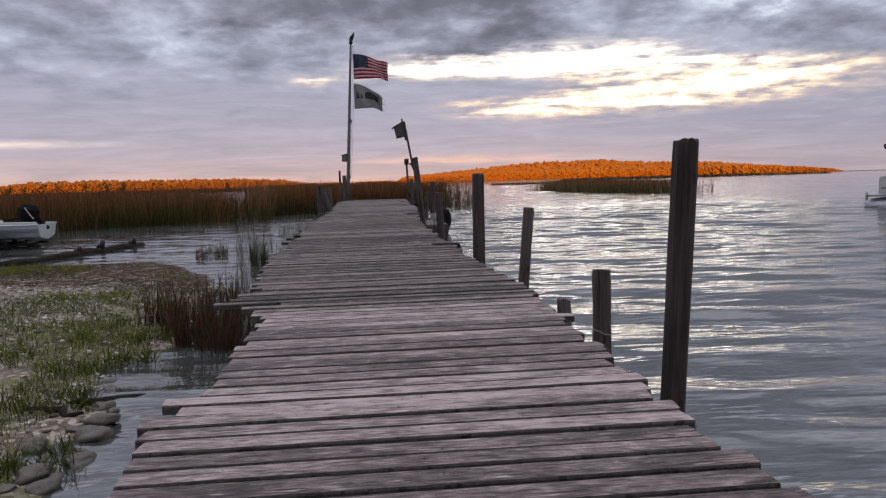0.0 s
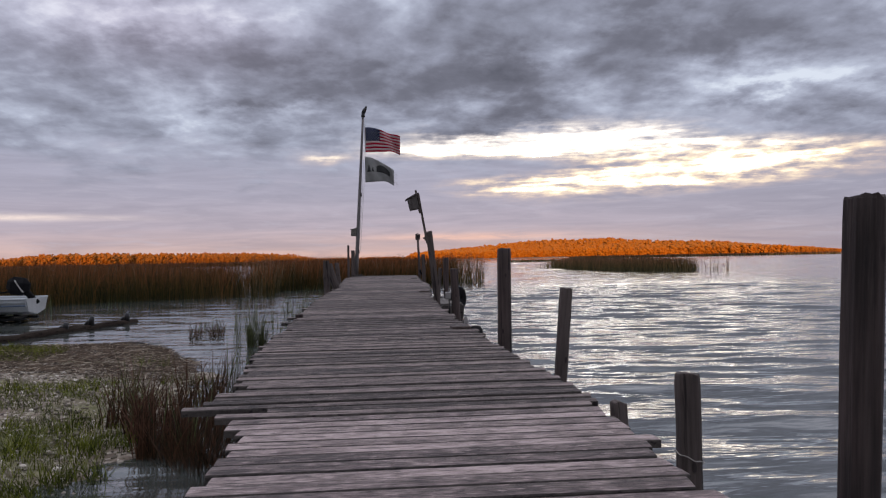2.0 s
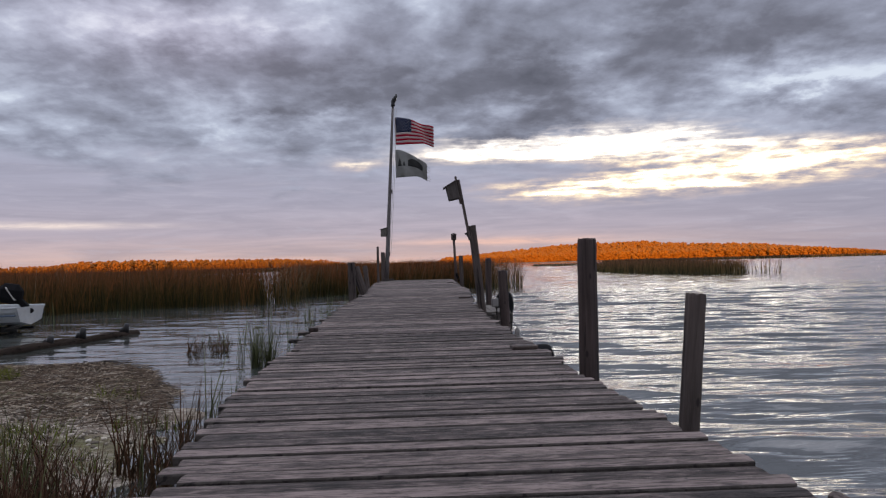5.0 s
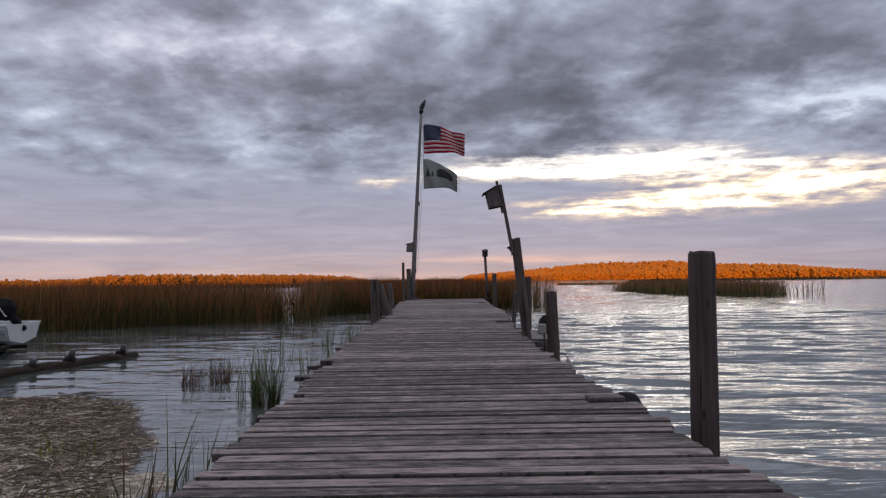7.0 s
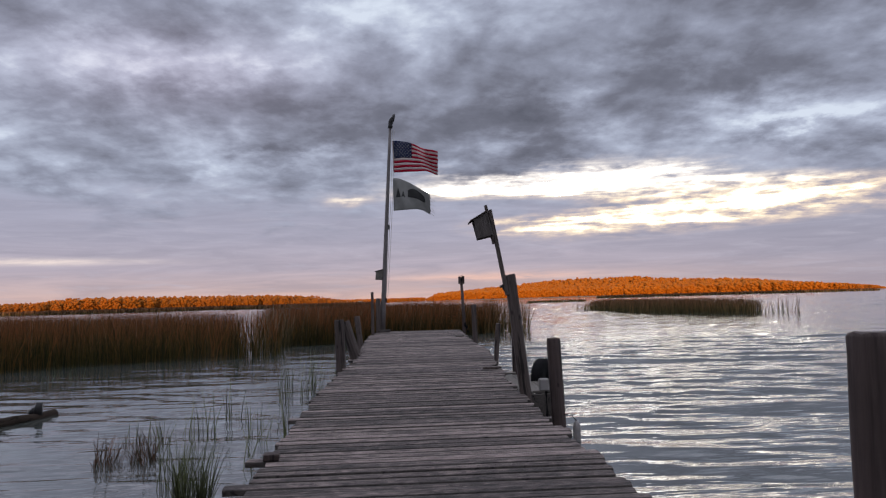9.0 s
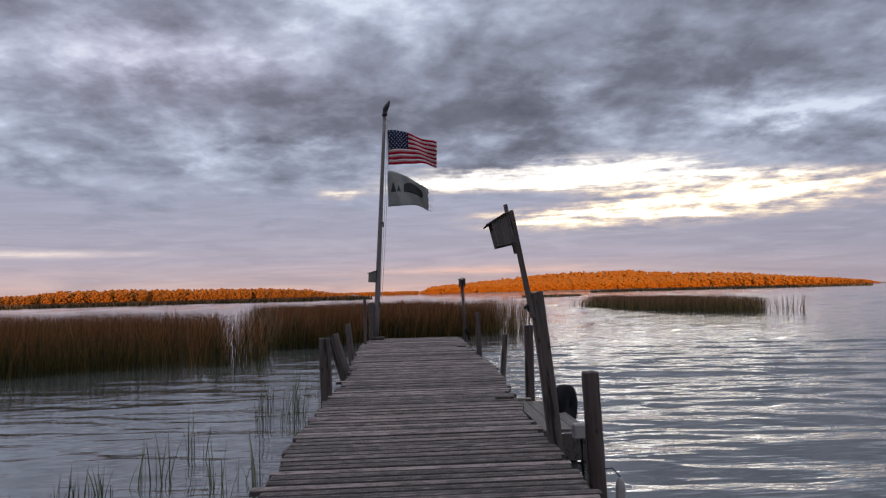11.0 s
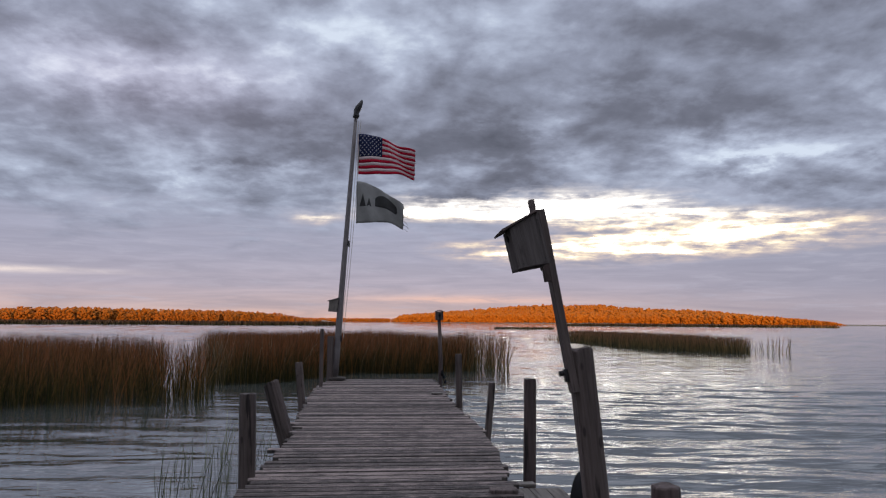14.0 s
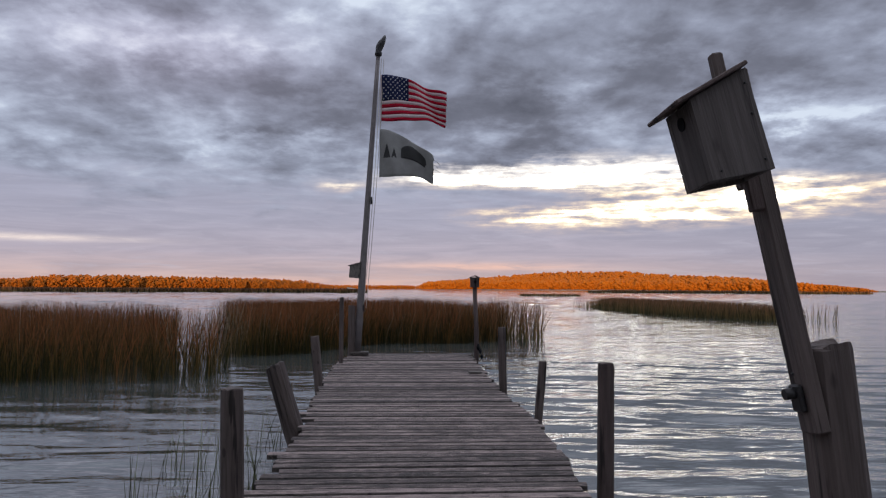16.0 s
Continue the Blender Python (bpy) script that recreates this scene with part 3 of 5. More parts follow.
        for xl in (xa + 0.2, xb - 0.2):
            leg = part("leg", tube_bm([(0, 0, -1.7), (0, 0, 0)], [0.075, 0.07], 10), M_POST_DARK, dock)
            leg.matrix_basis = base @ Matrix.Translation((xl, yc, deck_z(yc) - 0.35))
    return dock


build_dock()


# ---- posts beside the dock ----
def post_bm(r, length, square=0.0, seed=0, taper=0.0, chip=0.0):
    """An upright pile, round or squared, with an uneven top; its top centre is at the origin."""
    rng = random.Random(seed)
    bm = bmesh.new()
    sides, rows = 16, [0.0, 0.012, 0.03, 0.07, 0.13, 0.2, 0.28, 0.38, 0.5, 0.65, 0.8, 1.0]
    wob = [rng.uniform(-0.02, 0.02) for _ in range(sides)]
    rings = []
    for j, t in enumerate(rows):
        ring = []
        for k in range(sides):
            th = 2 * math.pi * (k + 0.5) / sides
            c, s = math.cos(th), math.sin(th)
            sq = 1 / max(abs(c), abs(s))
            rr = r * ((1 - square) + square * min(sq, 1.28)) * (1 + wob[k]) * (1 + taper * t)
            if j == 0:
                rr *= 0.95
            z = -t * length if j else rng.uniform(-0.010, 0.008) - chip * max(0, c)
            rr *= 1 + (rng.uniform(-0.03, 0.03) if j > 1 else rng.uniform(-0.05, 0.0))
            ring.append(bm.verts.new((rr * c, rr * s, z if j != 1 else -0.013 - chip * max(0, c))))
        rings.append(ring)
    for a, b2 in zip(rings, rings[1:]):
        for k in range(sides):
            bm.faces.new((a[k], b2[k], b2[(k + 1) % sides], a[(k + 1) % sides])).smooth = square < 0.5
    bm.faces.new(rings[0])
    bm.faces.new(rings[-1][::-1])
    return bm


def post(name, top, bottom_z, r, label, square=0.0, lean=(0, 0), mat=None, seed=0, chip=0.0, turn=0.0, group="mooring posts along the dock"):
    """lean: metres that the foot stands off the top, per metre of height."""
    L = top[2] - bottom_z
    d = Vector((lean[0], lean[1], -1)).normalized()
    ob = part(name, post_bm(r, L, square, seed, 0.03, chip), mat or M_POST)
    q = Vector((0, 0, -1)).rotation_difference(d).to_matrix().to_4x4()
    ob.matrix_basis = Matrix.Translation(top) @ q @ pose(0, 0, 0, 0, 0, turn)
    return tagged(ob, label, "post", group)


BED = WATER - 1.15
post("mooring_post", (2.69, 3.96, 0.76), BED, 0.053, "tall square weathered post with a long crack", 0.95, (-0.05, 0), M_POST_DARK, 1)
post("mooring_post", (2.78, 5.60, -0.09), BED, 0.060, "short squared post with a chipped top", 0.8, (0, 0), M_POST, 2, 0.01)
post("mooring_post", (2.965, 8.96, 0.25), BED, 0.062, "leaning grey post standing in the water", 0.7, (-0.085, 0), M_POST, 3)
post("mooring_post", (2.556, 10.36, 0.69), BED, 0.083, "tall round dark piling beside the dock", 0.05, (-0.012, 0), M_POST_DARK, 4)
post("mooring_post", (2.494, 16.15, 0.37), BED, 0.082, "round piling beside the boat platform", 0.05, (0.03, 0), M_POST_DARK, 5)
post("mooring_post", (2.708, 20.6, 0.61), BED, 0.071, "squared dark post with a split face", 0.55, (-0.01, 0), M_POST_DARK, 6)
post("mooring_post", (2.815, 23.95, 0.285), BED, 0.056, "slim leaning post in the water", 0.4, (-0.09, 0), M_POST, 7)
post("mooring_post", (-0.354, 19.2, 0.59), BED, 0.078, "round grey post on the reed side of the dock", 0.2, (0.02, 0), M_POST, 8)
post("mooring_post", (-0.546, 25.7, 0.51), BED, 0.07, "short leaning post near the dock's end", 0.5, (0.10, 0), M_POST, 9)
post("mooring_post", (-0.50, 21.72, 0.49), BED, 0.092, "split half-round post leaning away from the dock", 0.75, (0.30, 0.05), M_POST, 10, 0.05, 160)
post("mooring_post", (2.30, 24.4, 0.73), BED, 0.058, "thin tall post at the dock's edge", 0.4, (0.02, 0), M_POST, 11)
post("mooring_post", (-0.21, 26.85, 1.12), BED, 0.038, "thin bare stake beside the flagpole", 0.3, (0.0, 0), M_POST, 12)
post("post_stub", (2.93, 7.26, -0.585), BED, 0.058, "sawn-off post stub just above the water", 0.95, (0.03, 0), M_POST, 13, 0.02, 12)


def build_rope_loop():
    pts = []
    for k in range(29):
        th = 2 * math.pi * k / 28
        c, s = math.cos(th), math.sin(th)
        q = 1 / max(abs(c), abs(s))
        r = 0.068 * min(q, 1.24)
        pts.append((2.78 + r * c, 5.60 + r * s, -0.56 - 0.03 * c + 0.006 * math.sin(5 * th)))
    ob = part("rope", tube_bm(pts, 0.0022, 6, cap=False), M_ROPE)
    tagged(ob, "thin grey rope tied round a short post", "rope")


build_rope_loop()


# ---- flagpole, flags ----
def build_flagpole():
    pole = tagged(empty("flagpole", 0.0, 28.0, 0.0), "tall leaning flagpole on a timber foot, hooded dark finial", "flagpole")
    top = Vector((0.352, 0, 5.88))
    d = top.normalized()
    n = 9
    part("shaft", tube_bm([top * (k / n) for k in range(n + 1)], [0.075 - 0.035 * k / n for k in range(n + 1)], 14), M_PIPE, pole)
    foot = part("timber_foot", post_bm(0.07, 1.9, 0.8, 31, 0.02), M_POST, pole)
    foot.location = (-0.10, -0.03, 0.95)
    base = part("base_block", box_bm(0.34, 0.22, 0.06, (0.06, 0, 0.03), bevel=0.01), M_BEAM_GAP, pole)
    # plain hooded finial
    bm = bmesh.new()
    rings = []
    prof = [(0.0, 0.05, 0.0), (0.02, 0.075, 0.0), (0.07, 0.075, 0.005), (0.10, 0.062, 0.0), (0.20, 0.085, 0.02), (0.29, 0.078, 0.05), (0.36, 0.05, 0.085), (0.41, 0.03, 0.10), (0.435, 0.006, 0.105)]
    for h, r, dx in prof:
        c = top + d * h + Vector((dx, 0, 0))
        rings.append([bm.verts.new(c + Vector((r * math.cos(t) * 0.95, r * math.sin(t), 0))) for t in np.linspace(0, 2 * math.pi, 14, endpoint=False)])
    for a, b2 in zip(rings, rings[1:]):
        for k in range(14):
            bm.faces.new((a[k], a[(k + 1) % 14], b2[(k + 1) % 14], b2[k])).smooth = True
    bm.faces.new(rings[0][::-1])
    bm.faces.new(rings[-1])
    part("finial", bm, M_DARK, pole, "dark hooded finial")
    tip, low = top * 0.99 + Vector((0.07, -0.02, 0)), Vector((0.12, -0.03, 0.9))
    for off in (0.0, 0.05):
        pts = [low.lerp(tip, k / 12) + Vector((off + 0.03 * math.sin(math.pi * k / 12), 0, 0)) for k in range(13)]
        part("halyard", tube_bm(pts, 0.006, 5), M_ROPE, pole)
    for hh in (0.9, 3.0):
        part("cleat", box_bm(0.03, 0.05, 0.14, tuple(d * hh + Vector((0.075, -0.04, 0))), bevel=0.006), M_DARK, pole)
    return pole


build_flagpole()


def cloth(name, col, dark=0.8, rough=0.85):
    m, nt, b = material(name, rough, 0, 0.2)
    v = obj_coords(nt, shift=False)
    n1 = noise_tex(nt, v, 5.0, 4, 0.6)
    n2 = noise_tex(nt, v, 90.0, 2, 0.5)
    f = math_node(nt, "ADD", math_node(nt, "MULTIPLY", n1, 0.7), math_node(nt, "MULTIPLY", n2, 0.3))
    nt.links.new(ramp(nt, f, [(0.35, tuple(c * dark for c in col)), (0.65, col)]), b.inputs["Base Color"])
    b.inputs["Transmission Weight"].default_value = 0.0
    tr = nt.nodes.new("ShaderNodeBsdfTranslucent")
    tr.inputs[0].default_value = (*col, 1)
    mx = nt.nodes.new("ShaderNodeMixShader")
    mx.inputs[0].default_value = 0.35
    out = nt.nodes["Material Output"]
    nt.links.new(b.outputs[0], mx.inputs[1])
    nt.links.new(tr.outputs[0], mx.inputs[2])
    nt.links.new(mx.outputs[0], out.inputs[0])
    return m


M_RED = cloth("red_stripe", (0.46, 0.012, 0.04))
M_FLAGWHITE = cloth("white_stripe", (0.66, 0.55, 0.56))
M_BLUE = cloth("blue_canton", (0.022, 0.030, 0.085))
M_STAR = cloth("star_white", (0.62, 0.62, 0.66))
M_GREYCLOTH = cloth("grey_flag_cloth", (0.36, 0.36, 0.35), 0.7)
M_PRINT = cloth("faded_print", (0.075, 0.075, 0.075), 0.7)


def flag_point(u, v, W, H, amp, droop, ph, shrink=0.1):
    """u along the fly, v up the hoist, both 0 to 1; the cloth ripples and sags."""
    x = W * u * (1 - 0.10 * droop * u)
    z = H * (v - 1) * (1 - shrink * u) - droop * W * u ** 1.5 * 0.42 - 0.02 * math.sin(7 * u + 3 * v)
    y = amp * u * math.sin(8.2 * u + ph + 1.3 * v) + 0.25 * amp * math.sin(15 * u + 4 * v)
    z += 0.03 * u * math.sin(9 * u + ph)
    return Vector((x, y, z))


def flag_patch(name, mat, parent, u0, u1, v0, v1, fn, nu, nv, lift=0.0, label="", ragged=0.0):
    verts, faces = [], []
    rng = random.Random(int(v0 * 1000))
    for j in range(nv + 1):
        for i in range(nu + 1):
            u = u0 + (u1 - u0) * i / nu
            if ragged and i == nu:
                u -= ragged * rng.random()
            v = v0 + (v1 - v0) * j / nv
            p = fn(u, v)
            verts.append((p.x, p.y + lift, p.z))
    for j in range(nv):
        for i in range(nu):
            a = j * (nu + 1) + i
            faces.append((a, a + 1, a + nu + 2, a + nu + 1))
    ob = from_data(name, verts, faces, mat, parent, smooth=True)
    mod = ob.modifiers.new("thickness", "SOLIDIFY")
    mod.thickness = 0.003
    if label:
        ob["label"] = label
    return ob


def build_striped_flag():
    f = tagged(empty("striped_flag", 0.425, 27.97, 5.50), "red and white striped flag with starred blue canton, blowing", "flag")
    fn = lambda u, v: flag_point(u, v, 1.38, 0.92, 0.15, 0.62, 0.6, 0.30)
    for k in range(13):
        v0, v1 = k / 13, (k + 1) / 13
        start = 0.0 if k < 6 else 0.40
        flag_patch("stripe", M_RED if k % 2 == 0 else M_FLAGWHITE, f, start, 1.0, v0, v1, fn, 24, 2, ragged=0.02)
    can = flag_patch("canton", M_BLUE, f, 0.0, 0.40, 6 / 13, 1.0, fn, 12, 8)
    verts, faces = [], []
    for row in range(9):
        n = 6 if row % 2 == 0 else 5
        for c in range(n):
            u = 0.40 * ((c + 0.5 + (0 if n == 6 else 0.5)) / 6)
            v = 6 / 13 + (7 / 13) * (row + 0.7) / 9.4
            p = fn(u, v)
            s = len(verts)
            verts.append((p.x, p.y - 0.006, p.z))
            for t in range(10):
                r = 0.021 if t % 2 == 0 else 0.009
                a = math.pi / 2 + t * math.pi / 5
                verts.append((p.x + r * math.cos(a), p.y - 0.006, p.z + r * math.sin(a)))
            faces += [(s, s + 1 + t, s + 1 + (t + 1) % 10) for t in range(10)]
    stars = from_data("stars", verts, faces, M_STAR, can)
    tagged(stars, "small white stars", kind="stuff")
    part("hoist_band", tube_bm([fn(0, v) + Vector((-0.005, 0, 0)) for v in (0, 0.25, 0.5, 0.75, 1)], 0.012, 6), M_FLAGWHITE, f)


def build_grey_flag():
    f = tagged(empty("grey_flag", 0.40, 27.97, 4.41), "frayed grey flag with a faded dark print", "flag")
    fn = lambda u, v: flag_point(u, v, 1.22, 0.95, 0.15, 1.05, 2.2, 0.45)
    flag_patch("cloth", M_GREYCLOTH, f, 0.0, 1.0, 0.0, 1.0, fn, 26, 14, ragged=0.09)
    hump = lambda u, v: fn(u, 0.44 + v * (0.16 + 0.24 * math.sin(math.pi * min(1.0, max(0.0, (u - 0.34) / 0.52))) ** 0.6))
    flag_patch("printed_shape", M_PRINT, f, 0.36, 0.84, 0.0, 1.0, hump, 14, 6, -0.006, "faded dark print", 0.05)
    for u0, w, h in ((0.12, 0.12, 0.30), (0.24, 0.09, 0.22)):
        verts, faces = [], []
        for k in range(6):
            t = k / 5
            for s in (-1, 1):
                p = fn(u0 + s * w * 0.5 * (1 - t), 0.42 + h * t)
                verts.append((p.x, p.y - 0.006, p.z))
        faces = [(2 * k, 2 * k + 1, 2 * k + 3, 2 * k + 2) for k in range(5)]
        from_data("printed_tree", verts, faces, M_PRINT, f)
    for k in range(6):
        p = fn(0.97, 0.05 + 0.16 * k)
        q = p + Vector((0.09 + 0.03 * (k % 2), 0.01, -0.06 - 0.02 * (k % 3)))
        part("loose_thread", tube_bm([p, p.lerp(q, 0.5) + Vector((0, 0, 0.015)), q], 0.004, 5), M_GREYCLOTH, f)


build_striped_flag()
build_grey_flag()


# ---- birdhouses ----
def birdhouse(name, label, at, w, dep, hl, hr, tilt, eave, mats, hole=True, turn=0.0, pitch=0.0):
    """A box with a sloping roof, low on the -x side; at is its lower corner on that side, towards the shore."""
    root = tagged(empty(name, *at), label, "birdhouse")
    root.rotation_euler = (pitch, tilt, turn)
    t = 0.018
    for yy, nm in ((0.0, "side_board"), (dep - t, "side_board")):
        bm = bmesh.new()
        vs = [bm.verts.new((x, y, z)) for y in (yy, yy + t) for x, z in ((0, 0), (w, 0), (w, hr), (0, hl))]
        bm.faces.new(vs[:4]), bm.faces.new(vs[4:][::-1])
        for k in range(4):
            bm.faces.new((vs[k], vs[4 + k], vs[4 + (k + 1) % 4], vs[(k + 1) % 4]))
        bmesh.ops.recalc_face_normals(bm, faces=bm.faces[:])
        part(nm, bm, mats, root)
    part("front_board", box_bm(t, dep - 2 * t, hl - 0.002, (t / 2, dep / 2, hl / 2), bevel=0.002), mats, root)
    part("back_board", box_bm(t, dep - 2 * t, hr - 0.002, (w - t / 2, dep / 2, hr / 2), bevel=0.002), mats, root)
    part("floor_board", box_bm(w - 2 * t, dep - 2 * t, t, (w / 2, dep / 2, 0.02), bevel=0.002), mats, root)
    ang = math.atan2(hr - hl, w)
    L = math.hypot(w, hr - hl) + eave
    c = Vector((w / 2 - eave * 0.52 * math.cos(ang), dep / 2, (hl + hr) / 2 - eave * 0.42 * math.sin(ang) + 0.008))
    part("roof", box_bm(L, dep + 0.04, 0.012, tuple(c), Euler((0, -ang, 0)).to_matrix().to_4x4(), 0.003), M_POST_DARK, root, "dark sloping roof board")
    if hole:
        bm = bmesh.new()
        bmesh.ops.create_cone(bm, cap_ends=True, segments=18, radius1=0.019, radius2=0.019, depth=0.004,
                              matrix=Matrix.Translation((-0.001, dep * 0.5, hl * 0.80)) @ Euler((0, math.pi / 2, 0)).to_matrix().to_4x4())
        part("entrance_hole", bm, M_BLACK, root, "dark round entrance hole")
        for px2, pz in ((0.03, 0.02), (w - 0.02, 0.03), (w - 0.02, hr * 0.55), (w - 0.015, hr * 0.85)):
            bm = bmesh.new()
            bmesh.ops.create_icosphere(bm, subdivisions=1, radius=0.0045, matrix=Matrix.Translation((px2, -0.001, pz)))
            part("nail", bm, M_DARK, root)
    return root


def build_near_birdhouse():
    # leaning squared post at the dock's edge
    post("birdhouse_post", (1.988, 16.085, 1.14), BED, 0.062, "thick leaning post that carries a birdhouse board", 0.95, (0.098, 0), M_POST, 21, 0.0, 0, "")
    a, b2 = Vector((1.946, 16.055, 0.90)), Vector((1.782, 16.155, 1.930))
    d = (b2 - a).normalized()
    q = Vector((0, 0, 1)).rotation_difference(d).to_matrix().to_4x4()
    half = (b2 - a).length / 2
    board = part("birdhouse_pole", box_bm(0.042, 0.080, 2 * half, (0, 0, 0), bevel=0.004), M_POST)
    board.matrix_basis = Matrix.Translation((a + b2) / 2) @ q
    tagged(board, "grey board nailed to a post, carrying a birdhouse", "board")
    part("top_stub", box_bm(0.036, 0.034, 0.42, (-0.036, 0.02, half - 0.135), bevel=0.005), M_POST, board)
    part("cleat_block", box_bm(0.044, 0.03, 0.13, (-0.034, -0.022, 0.17), bevel=0.004), M_POST_DARK, board)
    for py, pz in ((-0.015, -0.46), (0.012, -0.36), (-0.01, 0.12)):
        bm = bmesh.new()
        bmesh.ops.create_icosphere(bm, subdivisions=1, radius=0.005, matrix=Matrix.Translation((-0.022, py, pz)))
        part("nail", bm, M_DARK, board)
    part("washer_block", box_bm(0.018, 0.05, 0.075, (-0.030, 0.0, -0.425), bevel=0.005), M_DARK, board, "dark iron plate")
    part("bolt", tube_bm([(-0.066, 0.0, -0.41), (-0.030, 0.0, -0.41)], 0.016, 8), M_DARK, board, "dark bolt end")
    part("bent_nail", tube_bm([(-0.02, -0.03, 0.20), (-0.075, -0.04, 0.205), (-0.082, -0.04, 0.215)], 0.0022, 5), M_DARK, board)
    birdhouse("birdhouse", "grey wooden birdhouse with a sloping dark roof", (1.616, 15.945, 1.577), 0.182, 0.15, 0.228, 0.290, radians(-12), 0.052, M_BOX, True, radians(5), radians(-7))


build_near_birdhouse()
birdhouse("birdhouse", "small pale birdhouse fixed to the flagpole", (-0.165, 27.93, 1.49), 0.20, 0.18, 0.23, 0.30, radians(4), 0.04, M_PLAT, False)


def build_end_birdhouse():
    root = tagged(empty("birdhouse_on_pole", 2.33, 28.18, -0.01), "small dark birdhouse on a thin pole at the dock's end", "birdhouse")
    part("pole", tube_bm([(0, 0, -1.6), (0.02, 0, 0.4), (-0.02, 0, 1.32)], [0.05, 0.046, 0.042], 9), M_POST_DARK, root)
    b = part("box", box_bm(0.17, 0.16, 0.20, (-0.02, 0, 1.42), bevel=0.006), M_POST_DARK, root)
    bm = bmesh.new()
    for s in (-1, 1):
        box_bm(0.105, 0.19, 0.016, (-0.02 + s * 0.046, 0, 1.535), Euler((0, s * radians(22), 0)).to_matrix().to_4x4(), 0.003, bm)
    part("roof", bm, M_POST_DARK, root)
    bm = bmesh.new()
    bmesh.ops.create_cone(bm, cap_ends=True, segments=14, radius1=0.03, radius2=0.03, depth=0.006, matrix=Matrix.Translation((-0.02, -0.083, 1.43)) @ Euler((math.pi / 2, 0, 0)).to_matrix().to_4x4())
    part("entrance_hole", bm, M_BLACK, b, "round dark entrance")
    # old lashings at the foot
    for k, (x, z) in enumerate(((0.05, 0.14), (0.09, 0.06), (0.12, -0.05))):
        bm = bmesh.new()
        bmesh.ops.create_icosphere(bm, subdivisions=2, radius=0.05 - 0.008 * k, matrix=Matrix.Translation((x, -0.03, z)) @ Matrix.Diagonal((0.8, 0.8, 1.4, 1)))
        for v in bm.verts:
            v.co += Vector((noise.noise(v.co * 40), noise.noise(v.co * 40 + Vector((7, 0, 0))), 0)) * 0.012
        part("lashing", bm, M_BLACK, root)


build_end_birdhouse()


# ---- boards lying on the dock, platform, bumpers ----
def loose_board(x, y, sx, sy, sz, turn, label, mat=None):
    ob = part("loose_board", box_bm(sx, sy, sz, bevel=0.006), mat or M_PLAT)
    ob.matrix_basis = Matrix.Translation((x, y, deck_z(y) + sz / 2 + 0.003)) @ pose(0, 0, 0, math.degrees(math.atan2(deck_z(y + .3) - deck_z(y - .3), .6)), 0, turn)
    tagged(ob, label, "board", "loose boards on the dock")
    return ob


marked = loose_board(2.06, 10.98, 0.25, 0.15, 0.035, 4, "short grey board with dark marks lying on the dock", M_POST)
for mx in (-0.03, 0.045):
    part("mark_bar", box_bm(0.05, 0.075, 0.002, (mx, 0.0, 0.0185), bevel=0), M_DARK, marked, "dark painted mark")
loose_board(1.99, 18.46, 0.24, 0.13, 0.035, -3, "short grey board lying loose on the dock", M_POST)
loose_board(2.03, 25.5, 0.20, 0.12, 0.03, 8, "small board offcut lying near the dock's end")
loose_board(0.53, 24.26, 0.045, 0.04, 0.012, 20, "tiny pale wood chip lying on the planks")
loose_board(-0.30, 13.25, 0.12, 0.10, 0.05, 5, "small dark block lying at the plank ends", M_POST_DARK)


def tyre_bm(R, r, w):
    bm = bmesh.new()
    prof = [(R - r * 0.95, -w * 0.38), (R - r * 0.3, -w * 0.5), (R - 0.012, -w * 0.42), (R, -w * 0.22), (R, w * 0.22), (R - 0.012, w * 0.42), (R - r * 0.3, w * 0.5), (R - r * 0.95, w * 0.38), (R - r, 0.0)]
    n = 36
    rings = []
    for k in range(n):
        th = 2 * math.pi * k / n
        rings.append([bm.verts.new((p[0] * math.cos(th), p[1], p[0] * math.sin(th))) for p in prof])
    m = len(prof)
    for k in range(n):
        a, b2 = rings[k], rings[(k + 1) % n]
        for j in range(m):
            bm.faces.new((a[j], a[(j + 1) % m], b2[(j + 1) % m], b2[j])).smooth = True
    bmesh.ops.recalc_face_normals(bm, faces=bm.faces[:])
    return bm


def tyre(x, y, z, turn, R, label, tilt=0.0, wall=0.42):
    ob = part("tyre_bumper", tyre_bm(R, R * wall, 0.17), M_BLACK)
    ob.matrix_basis = Matrix.Translation((x, y, z)) @ pose(0, 0, 0, tilt, 0, turn)
    tagged(ob, label, "tyre", "tyre bumpers")


tyre(2.84, 18.80, -0.385, 55, 0.29, "worn black rubber bumper wheel standing beside the platform", 0.0, 0.97)
tyre(2.31, 11.35, -0.625, 90, 0.28, "old black tyre hung on the dock's edge as a bumper")


